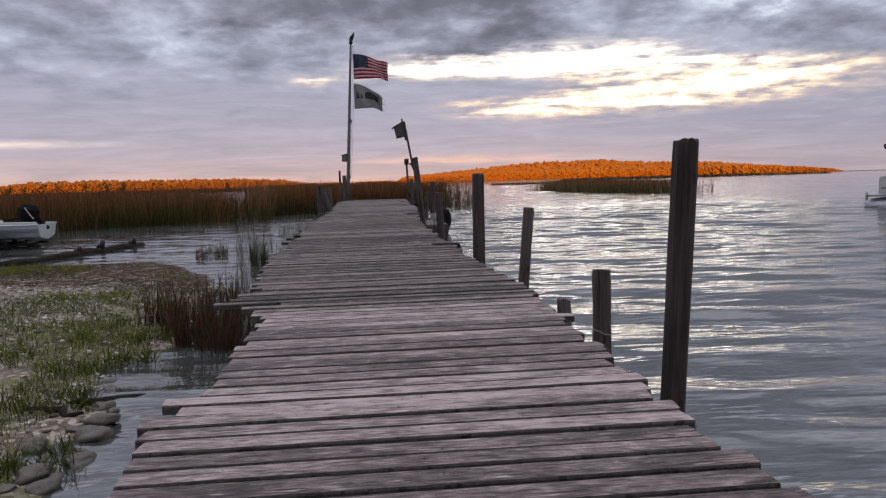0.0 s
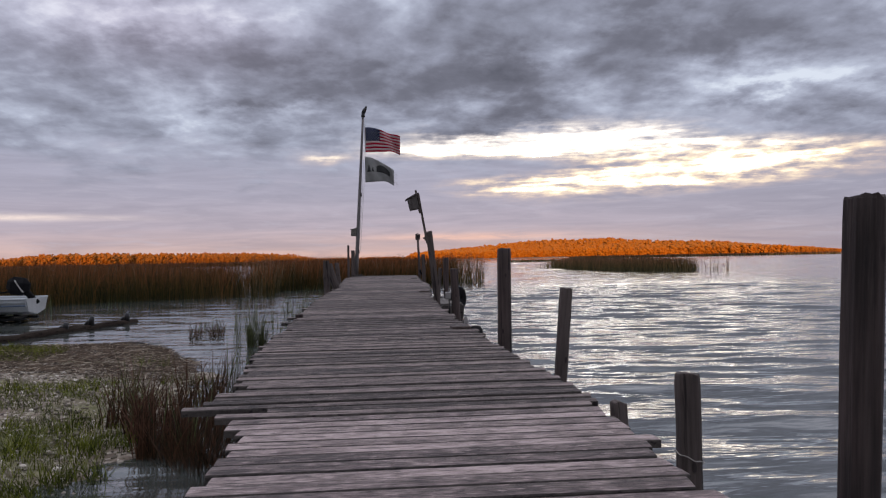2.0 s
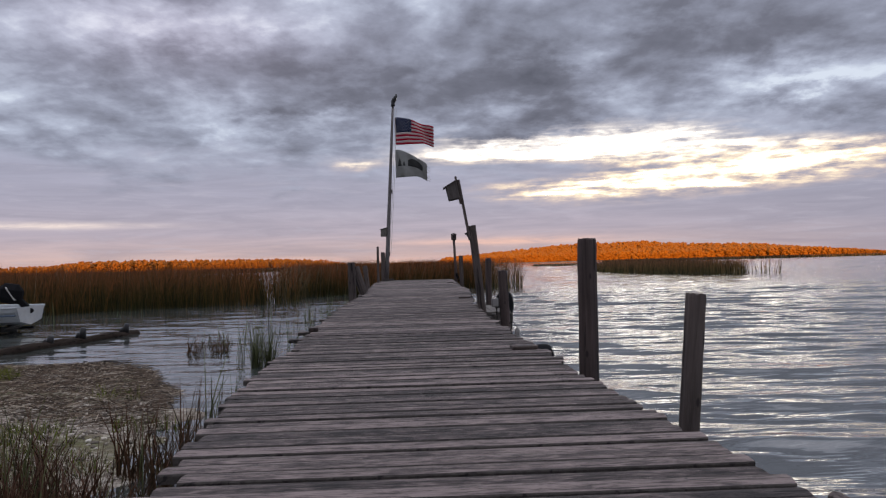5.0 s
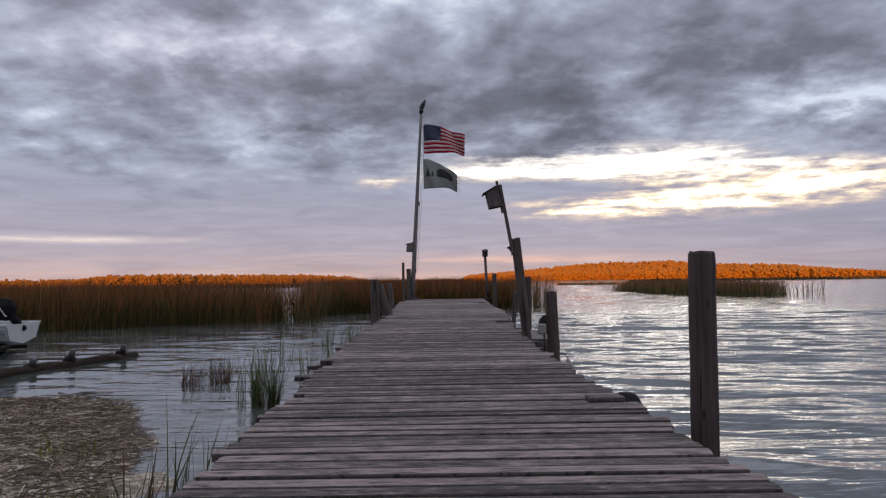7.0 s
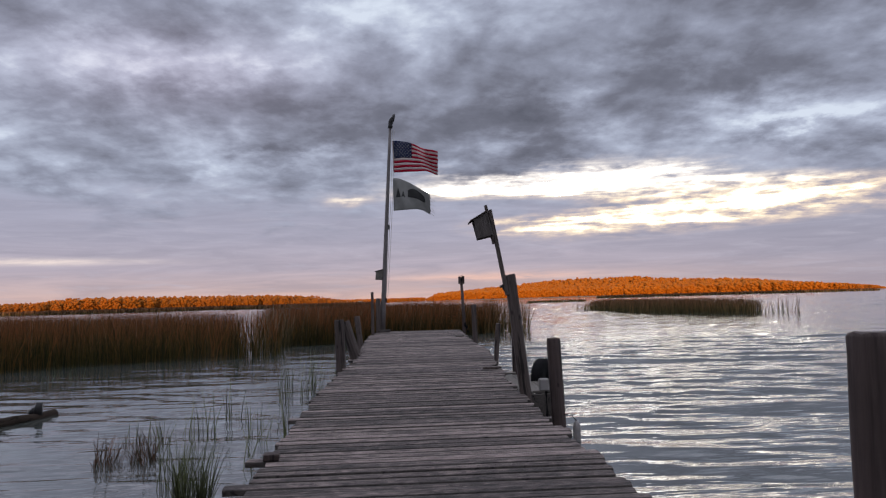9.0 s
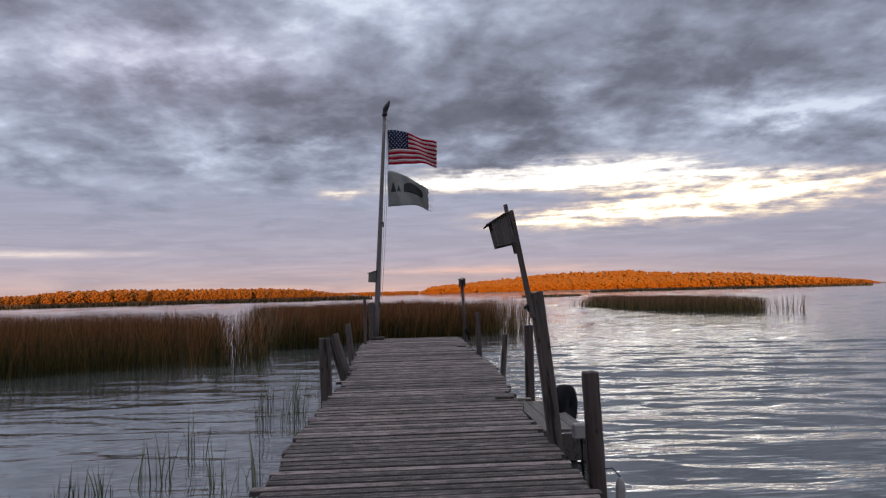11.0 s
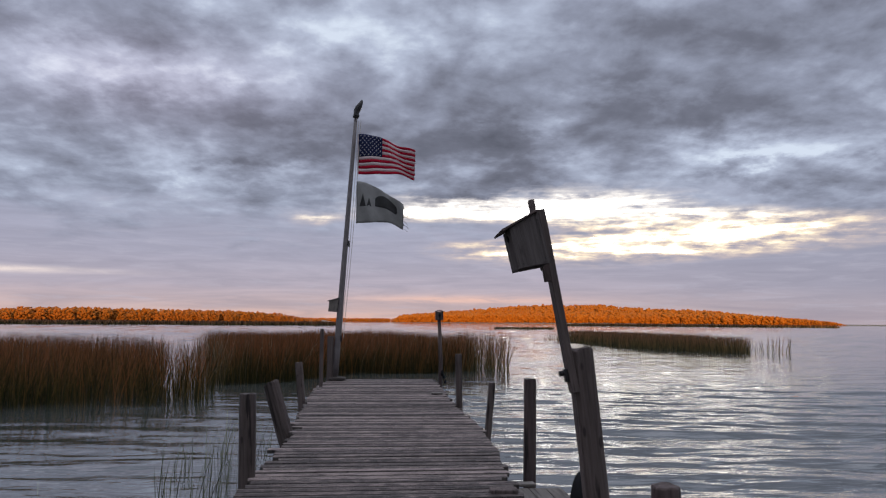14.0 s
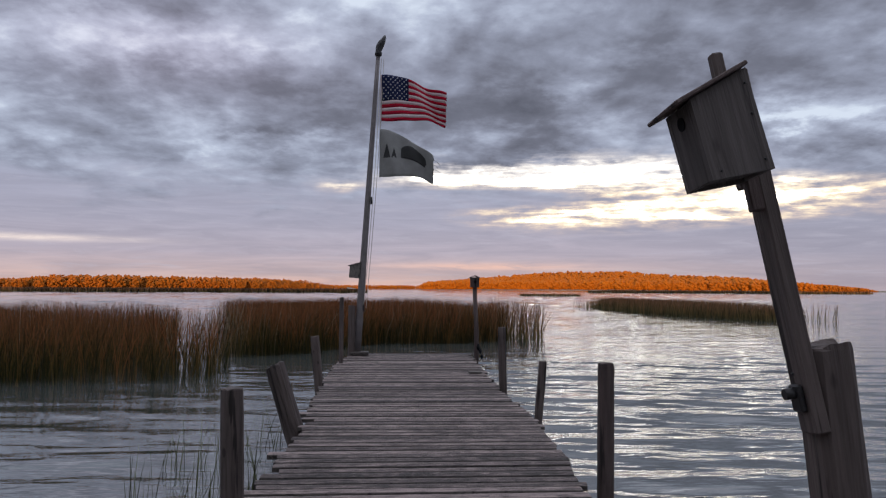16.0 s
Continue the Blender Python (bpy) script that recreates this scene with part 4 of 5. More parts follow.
def build_platform():
    p = tagged(empty("boat_platform", 2.54, 18.5, -0.42), "low pale plank platform beside the dock", "platform")
    for k in range(3):
        part("plank", box_bm(0.165, 2.14 - 0.05 * k, 0.035, (-0.17 + 0.172 * k, 0.02 * k, -0.0175), bevel=0.005), M_PLAT, p)
    part("front_board", box_bm(0.54, 0.035, 0.30, (0, -1.07, -0.19), bevel=0.005), M_BEAM_GAP, p, "dark front board")
    part("side_board", box_bm(0.035, 2.1, 0.16, (-0.27, 0, -0.12), bevel=0.005), M_BEAM_GAP, p)
    part("side_board", box_bm(0.035, 2.1, 0.16, (0.27, 0, -0.12), bevel=0.005), M_BEAM_GAP, p)
    for x in (-0.22, 0.22):
        for y in (-0.95, 0.95):
            part("leg", tube_bm([(x, y, -1.6), (x, y, -0.05)], 0.045, 10), M_POST_DARK, p)
    part("end_board", box_bm(0.24, 0.12, 0.03, (-0.12, 1.15, 0.02), bevel=0.004), M_PLAT, p)


build_platform()


def build_power_box():
    b = tagged(empty("power_box", 2.345, 16.10, -0.168), "small off-white outlet box on a round piling", "outlet box")
    part("housing", box_bm(0.115, 0.07, 0.145, (0, -0.02, 0), bevel=0.012), M_OUTLET, b)
    part("cover", box_bm(0.09, 0.012, 0.12, (0, -0.061, 0), bevel=0.004), M_OUTLET, b)
    part("conduit", tube_bm([(0.03, 0, -0.078), (0.035, 0, -0.35), (0.03, 0.01, -0.75)], 0.014, 8), M_BLACK, b, "black conduit")


build_power_box()


def build_jug():
    j = tagged(empty("float_jug", 2.70, 16.0, -0.87), "pale plastic float hung at a piling's foot", "float")
    part("body", tube_bm([(0, 0, 0), (0, 0, 0.03), (0, 0, 0.20), (0, 0, 0.25), (0, 0, 0.28)], [0.034, 0.046, 0.046, 0.032, 0.016], 14), M_OUTLET, j)
    part("cord", tube_bm([(0, 0, 0.28), (-0.06, 0.03, 0.36), (-0.12, 0.08, 0.34)], 0.006, 6), M_BLACK, j, "dark cord")


build_jug()


# ---- boats ----
M_HULLSTRIPE = plain("faded_blue_stripe", (0.07, 0.10, 0.15), 0.5)
M_CANVAS = plain("dark_canvas", (0.03, 0.035, 0.05), 0.85)


def build_skiff():
    root = tagged(empty("skiff", -8.0, 20.98, WATER), "pale aluminium skiff with a dark outboard, on a trailer", "boat")
    root.rotation_euler = (0, 0, radians(187))
    L, zb, zt = 4.4, 0.20, 0.62
    stations = [(0.0, 0.78, 0.60), (0.4, 0.80, 0.63), (1.4, 0.84, 0.66), (2.6, 0.78, 0.58), (3.5, 0.55, 0.34), (4.1, 0.25, 0.12), (4.4, 0.03, 0.02)]
    bm = bmesh.new()
    rows = []
    for i, (x, wt, wb) in enumerate(stations):
        u = x / L
        kz, sz = zb + 0.22 * max(0, u - 0.6) ** 1.2, zt + 0.20 * u * u
        ring = [(x - 0.03, -wt, sz), (x, -wt * 0.99, sz - 0.10), (x, -wb, kz + 0.10), (x, 0, kz), (x, wb, kz + 0.10), (x, wt * 0.99, sz - 0.10), (x - 0.03, wt, sz)]
        rows.append([bm.verts.new(p) for p in ring])
    for a, b2 in zip(rows, rows[1:]):
        for k in range(6):
            bm.faces.new((a[k], b2[k], b2[k + 1], a[k + 1]))
    bmesh.ops.recalc_face_normals(bm, faces=bm.faces[:])
    hull = part("hull", bm, M_ALU, root)
    md = hull.modifiers.new("thickness", "SOLIDIFY")
    md.thickness = 0.02
    bm = bmesh.new()
    vs = [bm.verts.new(p) for p in ((0.02, -0.77, zt), (0.02, -0.6, zb + 0.10), (0.02, 0, zb), (0.02, 0.6, zb + 0.10), (0.02, 0.77, zt))]
    bm.faces.new(vs)
    tr = part("transom", bm, M_ALU, root)
    md = tr.modifiers.new("thickness", "SOLIDIFY")
    md.thickness = 0.04
    for s in (-1, 1):
        part("gunwale", tube_bm([(x - 0.03, s * wt, zt + 0.20 * (x / L) ** 2) for x, wt, _ in stations], 0.022, 8), M_ALU, root)
        part("stripe", tube_bm([(x, s * (wt + 0.004), zt - 0.17 + 0.2 * (x / L) ** 2) for x, wt, _ in stations[:5]], 0.02, 6), M_HULLSTRIPE, root, "faded blue rubbing stripe")
    for x in (1.0, 2.3):
        part("bench", box_bm(0.30, 1.5, 0.04, (x, 0, 0.48), bevel=0.006), M_ALU, root)
    # registration marks as plain bars
    for s in (-1, 1):
        for k in range(5):
            part("mark_bar", box_bm(0.05, 0.006, 0.07, (2.3 + 0.09 * k, s * 0.825, 0.50), bevel=0), M_HULLSTRIPE, root)
    motor = part("outboard", box_bm(0.54, 0.36, 0.46, (0.42, 0, 0.93), Euler((0, radians(-10), 0)).to_matrix().to_4x4(), 0.13), M_BLACK, root, "black tilted outboard motor")
    part("cowl_stripe", box_bm(0.025, 0.366, 0.36, (0.36, 0, 0.93), Euler((0, radians(32), 0)).to_matrix().to_4x4(), 0.004), M_WHITE, motor)
    part("midsection", box_bm(0.14, 0.12, 0.40, (0.10, 0, 0.62), Euler((0, radians(40), 0)).to_matrix().to_4x4(), 0.02), M_BLACK, root)
    part("tiller", tube_bm([(0.52, 0, 0.80), (0.9, 0.05, 0.76), (1.1, 0.06, 0.78)], 0.02, 8), M_BLACK, root)
    # trailer below
    for s in (-1, 1):
        part("trailer_rail", tube_bm([(0.1, s * 0.45, 0.10), (3.6, s * 0.45, 0.10), (4.6, 0, 0.10)], 0.035, 6), M_DARK, root)
        w = part("wheel", tyre_bm(0.27, 0.12, 0.16), M_BLACK, root)
        w.location = (0.95, s * 0.85, 0.03)
        part("guide_post", tube_bm([(1.45, s * 0.92, -0.4), (1.45, s * 0.95, 0.75)], 0.04, 10), M_WHITE, root, "white guide post")
    part("axle", tube_bm([(0.95, -0.8, 0.03), (0.95, 0.8, 0.03)], 0.03, 8), M_DARK, root)
    for x in (0.4, 1.9, 3.2):
        part("bunk", box_bm(0.10, 1.0, 0.06, (x, 0, 0.135), bevel=0.006), M_DARK, root)


build_skiff()


def build_pontoon():
    root = tagged(empty("pontoon_boat", 20.7, 27.3, WATER), "white pontoon boat with a dark folding canopy", "boat")
    root.rotation_euler = (0, 0, radians(-38))
    for y in (-0.95, 0.95):
        part("pontoon", tube_bm([(-0.05, y, 0.18), (0.25, y, 0.06), (0.6, y, 0.02), (6.2, y, 0.02)], [0.05, 0.22, 0.30, 0.30], 16), M_ALU, root)
        part("riser", box_bm(5.0, 0.06, 0.16, (3.4, y, 0.34), bevel=0.006), M_DARK, root)
    part("deck", box_bm(6.2, 2.45, 0.08, (3.15, 0, 0.44), bevel=0.01), M_ALU, root)
    part("deck_trim", box_bm(6.24, 2.49, 0.03, (3.15, 0, 0.42), bevel=0.004), M_DARK, root)
    panels = []
    for y in (-1.18, 1.18):
        for k in range(4):
            panels.append((1.36, 0.03, (1.15 + 1.42 * k, y)))
    for sx, sy, (x, y) in panels:
        part("fence_panel", box_bm(sx, sy, 0.58, (x, y, 0.83), bevel=0.01), M_WHITE, root)
        part("panel_stripe", box_bm(sx - 0.1, sy + 0.012, 0.05, (x, y, 0.72), bevel=0.003), M_HULLSTRIPE, root, "grey-blue stripe")
        part("rail", tube_bm([(x - sx / 2, y, 1.14), (x + sx / 2, y, 1.14)], 0.018, 8), M_ALU, root)
    part("fence_panel", box_bm(0.03, 2.0, 0.58, (0.45, 0, 0.83), bevel=0.01), M_WHITE, root)
    part("ladder_plate", box_bm(0.10, 0.28, 0.5, (0.02, -0.6, 0.3), bevel=0.01), M_WHITE, root)
    for y in (-0.75, 0.75):
        part("bench_seat", box_bm(1.6, 0.55, 0.42, (1.6, y, 0.70), bevel=0.05), M_WHITE, root)
    part("console", box_bm(0.6, 0.6, 0.95, (3.7, -0.6, 0.96), bevel=0.05), M_WHITE, root)
    bm = bmesh.new()
    grid = []
    for i in range(9):
        u = i / 8
        row = []
        for j in range(7):
            v = j / 6 - 0.5
            row.append(bm.verts.new((0.55 + 2.6 * u, 2.35 * v, 2.42 + 0.16 * math.sin(math.pi * u) - 0.35 * v * v)))
        grid.append(row)
    for i in range(8):
        for j in range(6):
            bm.faces.new((grid[i][j], grid[i + 1][j], grid[i + 1][j + 1], grid[i][j + 1])).smooth = True
    can = part("canopy", bm, M_CANVAS, root, "dark canvas canopy")
    md = can.modifiers.new("thickness", "SOLIDIFY")
    md.thickness = 0.09
    for y in (-1.17, 1.17):
        for a, b2 in (((1.1, 1.14), (0.6, 2.36)), ((1.1, 1.14), (1.9, 2.44)), ((2.2, 1.14), (3.1, 2.36)), ((0.75, 1.14), (1.2, 2.42))):
            part("canopy_bow", tube_bm([(a[0], y, a[1]), (b2[0], y, b2[1])], 0.016, 7), M_DARK, root)
    part("pole_light", tube_bm([(2.3, -1.1, 1.1), (2.3, -1.1, 1.75)], 0.014, 6), M_DARK, root)


build_pontoon()


# ---- sunken timbers off the spit ----
def build_timber(a, b2, r, label):
    a, b2 = Vector(a), Vector(b2)
    root = tagged(empty("log_boom", *a), label, "log")
    d = b2 - a
    pts = [d * (k / 6) + Vector((0, 0, 0.02 * math.sin(2.1 * k))) for k in range(7)]
    part("log", tube_bm(pts, [r * (1 + 0.06 * math.sin(3 * k)) for k in range(7)], 10), M_WET, root)
    return root, d


log_a, log_d = build_timber((-6.35, 15.2, WATER + 0.02), (-5.55, 17.9, WATER + 0.03), 0.10, "dark half-sunken timber running out from the shore")
log_b, log_e = build_timber((-5.75, 17.3, WATER + 0.04), (-5.08, 19.75, WATER + 0.02), 0.09, "dark half-sunken timber with short iron stubs")
for root, d, u, s in ((log_a, log_d, 0.80, 0.9), (log_b, log_e, 0.36, 1.2), (log_b, log_e, 0.86, 1.1)):
    c = d * u
    part("stub", tube_bm([c + Vector((0, 0, 0.05)), c + Vector((0.01, 0, 0.14 * s)), c + Vector((0.03, 0.0, 0.22 * s))], [0.075, 0.06, 0.045], 9), M_DARK, root, "short dark stub")
    part("stub_collar", tube_bm([c + Vector((-0.10, 0, 0.06)), c + Vector((-0.06, 0.0, 0.14 * s))], [0.055, 0.03], 8), M_DARK, root)


# ---- plants ----
def blades(name, pts, hs, width, mat, lean=(0.10, 0.0), spread=0.14, seed=0, segs=3, label="", category="plants", curl=1.0, ground=None):
    """Many narrow leaves in one mesh: pts (n,3) feet, hs heights."""
    rng = np.random.RandomState(seed)
    n = len(pts)
    pts, hs = np.asarray(pts, float), np.asarray(hs, float)
    yaw = rng.uniform(0, 2 * math.pi, n)
    out = rng.normal(0, spread, (n, 2)) + np.array(lean)
    w = width * rng.uniform(0.6, 1.3, n)
    wx, wy = np.cos(yaw) * w * 0.5, np.sin(yaw) * w * 0.5
    V = []
    for s in range(segs + 1):
        t = s / segs
        bend = t ** (1.6 * curl)
        cx, cy = pts[:, 0] + out[:, 0] * hs * bend, pts[:, 1] + out[:, 1] * hs * bend
        cz = pts[:, 2] + hs * (t - 0.25 * t * t * np.minimum(1, np.hypot(out[:, 0], out[:, 1]) * 1.6))
        k = 1.0 - 0.85 * t ** 2
        V.append(np.stack([cx - wx * k, cy - wy * k, cz], 1))
        V.append(np.stack([cx + wx * k, cy + wy * k, cz], 1))
    V = np.stack(V, 1)
    m = 2 * (segs + 1)
    base = (np.arange(n) * m)[:, None]
    F = np.concatenate([np.stack([base[:, 0] + 2 * s, base[:, 0] + 2 * s + 1, base[:, 0] + 2 * s + 3, base[:, 0] + 2 * s + 2], 1) for s in range(segs)])
    ob = from_data(name, V.reshape(-1, 3).tolist(), F.tolist(), mat)
    return tagged(ob, label, category, kind="stuff")


def leaf_mat(name, low, mid, top, z0, z1, vary=0.5, thin=0.3):
    m, nt, b = material(name, 0.75, 0, 0.25)
    geo = nt.nodes.new("ShaderNodeNewGeometry")
    sep = nt.nodes.new("ShaderNodeSeparateXYZ")
    nt.links.new(geo.outputs["Position"], sep.inputs[0])
    rnd = geo.outputs["Random Per Island"]
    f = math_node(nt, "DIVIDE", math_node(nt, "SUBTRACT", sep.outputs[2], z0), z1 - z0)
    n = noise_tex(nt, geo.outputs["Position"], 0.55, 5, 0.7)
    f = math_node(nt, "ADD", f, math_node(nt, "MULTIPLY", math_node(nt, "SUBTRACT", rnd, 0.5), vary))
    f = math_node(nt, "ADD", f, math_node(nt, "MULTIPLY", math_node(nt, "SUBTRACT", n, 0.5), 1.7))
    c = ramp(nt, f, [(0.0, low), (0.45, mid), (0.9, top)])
    hsv = nt.nodes.new("ShaderNodeHueSaturation")
    nt.links.new(math_node(nt, "MULTIPLY_ADD", rnd, 1.2, 0.4), hsv.inputs["Value"])
    nt.links.new(c, hsv.inputs["Color"])
    nt.links.new(hsv.outputs[0], b.inputs["Base Color"])
    tr = nt.nodes.new("ShaderNodeBsdfTranslucent")
    nt.links.new(hsv.outputs[0], tr.inputs[0])
    mx = nt.nodes.new("ShaderNodeMixShader")
    mx.inputs[0].default_value = thin
    nt.links.new(b.outputs[0], mx.inputs[1])
    nt.links.new(tr.outputs[0], mx.inputs[2])
    nt.links.new(mx.outputs[0], nt.nodes["Material Output"].inputs[0])
    return m


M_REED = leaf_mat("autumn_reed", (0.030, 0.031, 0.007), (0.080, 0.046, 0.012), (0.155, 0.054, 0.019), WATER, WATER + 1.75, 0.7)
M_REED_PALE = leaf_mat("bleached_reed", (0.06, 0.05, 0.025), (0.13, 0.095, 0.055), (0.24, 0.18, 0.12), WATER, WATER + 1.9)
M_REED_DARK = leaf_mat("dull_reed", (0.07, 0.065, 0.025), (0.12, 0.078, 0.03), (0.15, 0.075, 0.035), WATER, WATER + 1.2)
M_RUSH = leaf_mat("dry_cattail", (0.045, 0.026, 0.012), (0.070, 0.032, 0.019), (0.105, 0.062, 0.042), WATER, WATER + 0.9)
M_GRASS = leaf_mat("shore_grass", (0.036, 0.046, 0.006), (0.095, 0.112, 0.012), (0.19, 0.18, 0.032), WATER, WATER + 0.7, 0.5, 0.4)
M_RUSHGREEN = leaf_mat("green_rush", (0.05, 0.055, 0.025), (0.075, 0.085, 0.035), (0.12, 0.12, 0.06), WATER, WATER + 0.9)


def in_poly(x, y, poly):
    inside = np.zeros(len(x), bool)
    j = len(poly) - 1
    for i in range(len(poly)):
        xi, yi, xj, yj = *poly[i], *poly[j]
        hit = ((yi > y) != (yj > y)) & (x < (xj - xi) * (y - yi) / (yj - yi + 1e-9) + xi)
        inside ^= hit
        j = i
    return inside


def scatter(poly, n, seed):
    rng = np.random.RandomState(seed)
    P = np.array(poly)
    lo, hi = P.min(0), P.max(0)
    out = np.zeros((0, 2))
    while len(out) < n:
        q = rng.uniform(lo, hi, (n * 2, 2))
        out = np.concatenate([out, q[in_poly(q[:, 0], q[:, 1], poly)]])
    return out[:n]


def reed_bed(name, poly, n, h0, h1, width, mat, seed, label, patchy=0.0):
    p = scatter(poly, n, seed)
    rng = np.random.RandomState(seed + 1)
    tall = np.array([0.5 + 0.45 * noise.noise(Vector((a * 0.35, b2 * 0.35, seed))) + 0.45 * noise.noise(Vector((a * 1.3, b2 * 1.1, seed + 4))) for a, b2 in p])
    if patchy:
        keep = np.array([noise.noise(Vector((a * 0.8, b2 * 0.8, seed + 9))) for a, b2 in p]) > -patchy
        p, tall = p[keep], tall[keep]
    h = h0 + (h1 - h0) * (0.85 * tall + 0.40 * rng.uniform(0, 1, len(p)))
    pts = np.column_stack([p, np.full(len(p), WATER - 0.1)])
    return blades(name, pts, h, width, mat, (0.05, -0.01), 0.17, seed, 3, label, "reeds")


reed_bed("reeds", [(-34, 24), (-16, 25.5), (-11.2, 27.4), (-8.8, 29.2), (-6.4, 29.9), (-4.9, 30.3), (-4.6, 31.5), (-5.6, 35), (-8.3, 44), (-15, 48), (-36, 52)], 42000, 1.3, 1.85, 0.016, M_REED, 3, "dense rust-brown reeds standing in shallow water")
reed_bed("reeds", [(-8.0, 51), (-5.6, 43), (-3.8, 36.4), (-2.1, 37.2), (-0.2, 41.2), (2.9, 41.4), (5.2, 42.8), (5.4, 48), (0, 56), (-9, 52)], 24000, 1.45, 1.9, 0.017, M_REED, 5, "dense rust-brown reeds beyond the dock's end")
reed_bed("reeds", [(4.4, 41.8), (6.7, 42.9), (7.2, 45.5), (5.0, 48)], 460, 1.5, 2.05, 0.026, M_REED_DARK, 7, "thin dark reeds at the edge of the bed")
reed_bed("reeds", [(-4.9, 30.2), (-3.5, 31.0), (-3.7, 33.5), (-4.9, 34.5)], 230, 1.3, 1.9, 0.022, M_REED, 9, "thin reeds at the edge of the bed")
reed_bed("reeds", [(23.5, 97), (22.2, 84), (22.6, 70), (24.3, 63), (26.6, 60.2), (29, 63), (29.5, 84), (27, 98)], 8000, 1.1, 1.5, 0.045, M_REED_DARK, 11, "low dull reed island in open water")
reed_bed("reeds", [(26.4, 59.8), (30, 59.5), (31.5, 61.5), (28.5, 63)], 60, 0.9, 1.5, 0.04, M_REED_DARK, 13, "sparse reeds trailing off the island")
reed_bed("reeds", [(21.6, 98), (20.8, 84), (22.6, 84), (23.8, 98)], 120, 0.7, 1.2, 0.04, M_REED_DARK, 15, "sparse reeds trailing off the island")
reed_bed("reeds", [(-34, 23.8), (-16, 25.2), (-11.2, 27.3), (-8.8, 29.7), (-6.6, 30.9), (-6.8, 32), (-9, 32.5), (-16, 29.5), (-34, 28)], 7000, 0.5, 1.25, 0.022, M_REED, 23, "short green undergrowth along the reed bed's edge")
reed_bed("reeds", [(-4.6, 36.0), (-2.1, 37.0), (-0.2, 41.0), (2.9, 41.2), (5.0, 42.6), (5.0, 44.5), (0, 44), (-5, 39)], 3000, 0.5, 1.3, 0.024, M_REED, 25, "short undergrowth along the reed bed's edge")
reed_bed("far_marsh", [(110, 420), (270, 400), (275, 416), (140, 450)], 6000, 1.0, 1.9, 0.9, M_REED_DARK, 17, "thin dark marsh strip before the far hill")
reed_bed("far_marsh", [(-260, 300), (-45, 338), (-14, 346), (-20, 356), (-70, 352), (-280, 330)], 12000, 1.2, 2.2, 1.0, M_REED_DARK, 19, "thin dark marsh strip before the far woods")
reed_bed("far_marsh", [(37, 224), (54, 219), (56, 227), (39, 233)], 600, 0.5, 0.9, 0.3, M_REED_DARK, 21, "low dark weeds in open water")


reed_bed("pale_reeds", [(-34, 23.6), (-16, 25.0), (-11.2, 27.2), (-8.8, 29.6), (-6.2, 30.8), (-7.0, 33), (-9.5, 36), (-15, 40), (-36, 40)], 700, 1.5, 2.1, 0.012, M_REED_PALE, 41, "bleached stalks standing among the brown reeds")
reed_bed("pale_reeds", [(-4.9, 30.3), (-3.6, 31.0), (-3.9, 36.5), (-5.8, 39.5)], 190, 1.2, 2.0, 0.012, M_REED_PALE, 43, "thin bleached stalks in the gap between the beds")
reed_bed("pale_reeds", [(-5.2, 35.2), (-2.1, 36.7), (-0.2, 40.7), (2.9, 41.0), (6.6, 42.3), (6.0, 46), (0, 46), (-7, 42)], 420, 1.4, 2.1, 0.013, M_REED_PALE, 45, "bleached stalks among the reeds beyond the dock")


def tuft(name, x, y, rad, n, h0, h1, width, mat, seed, label, spread=0.22, lean=(0.05, 0), z=None):
    rng = np.random.RandomState(seed)
    a, r = rng.uniform(0, 2 * math.pi, n), rad * np.sqrt(rng.uniform(0, 1, n))
    px, py = x + r * np.cos(a), y + r * np.sin(a)
    pz = np.array([max(land(u, v), WATER - 0.25) - 0.02 for u, v in zip(px, py)]) if z is None else np.full(n, z)
    return blades(name, np.column_stack([px, py, pz]), rng.uniform(h0, h1, n), width, mat, lean, spread, seed, 4, label, "plants")


# rushes in the water beside the dock
tuft("rush_clump", -2.4, 15.8, 0.36, 190, 0.15, 0.50, 0.009, M_RUSH, 31, "low dry rushes on a half-drowned hummock", 0.3, z=WATER - 0.05)
tuft("rush_clump", -1.10, 13.9, 0.15, 210, 0.35, 0.80, 0.009, M_RUSHGREEN, 32, "green rushes growing beside the dock", 0.16, z=WATER - 0.1)
tuft("rush_clump", -1.45, 14.5, 0.22, 26, 0.4, 0.95, 0.009, M_RUSHGREEN, 33, "thin rushes growing in shallow water", 0.12, z=WATER - 0.1)
for k, (x, y, r, n, h) in enumerate(((-0.75, 15.3, 0.25, 9, 0.9), (-0.95, 16.6, 0.3, 10, 0.9), (-2.6, 17.0, 0.28, 40, 0.5), (-2.1, 17.5, 0.22, 22, 0.8), (-1.85, 18.5, 0.18, 14, 0.9), (-1.15, 17.2, 0.35, 14, 0.8), (-1.25, 20.7, 0.42, 44, 1.0), (-0.85, 21.6, 0.35, 30, 0.95), (-1.6, 22.7, 0.40, 26, 0.85), (-1.15, 23.8, 0.45, 34, 0.9), (-9.5, 24.0, 0.7, 50, 0.8), (-7.6, 25.5, 0.6, 30, 0.7))):
    tuft("rush_clump", x, y, r, n, h * 0.35, h, 0.011, M_RUSHGREEN, 40 + k, "sparse thin rushes standing in the water", 0.13, (0.06, 0), WATER - 0.08)

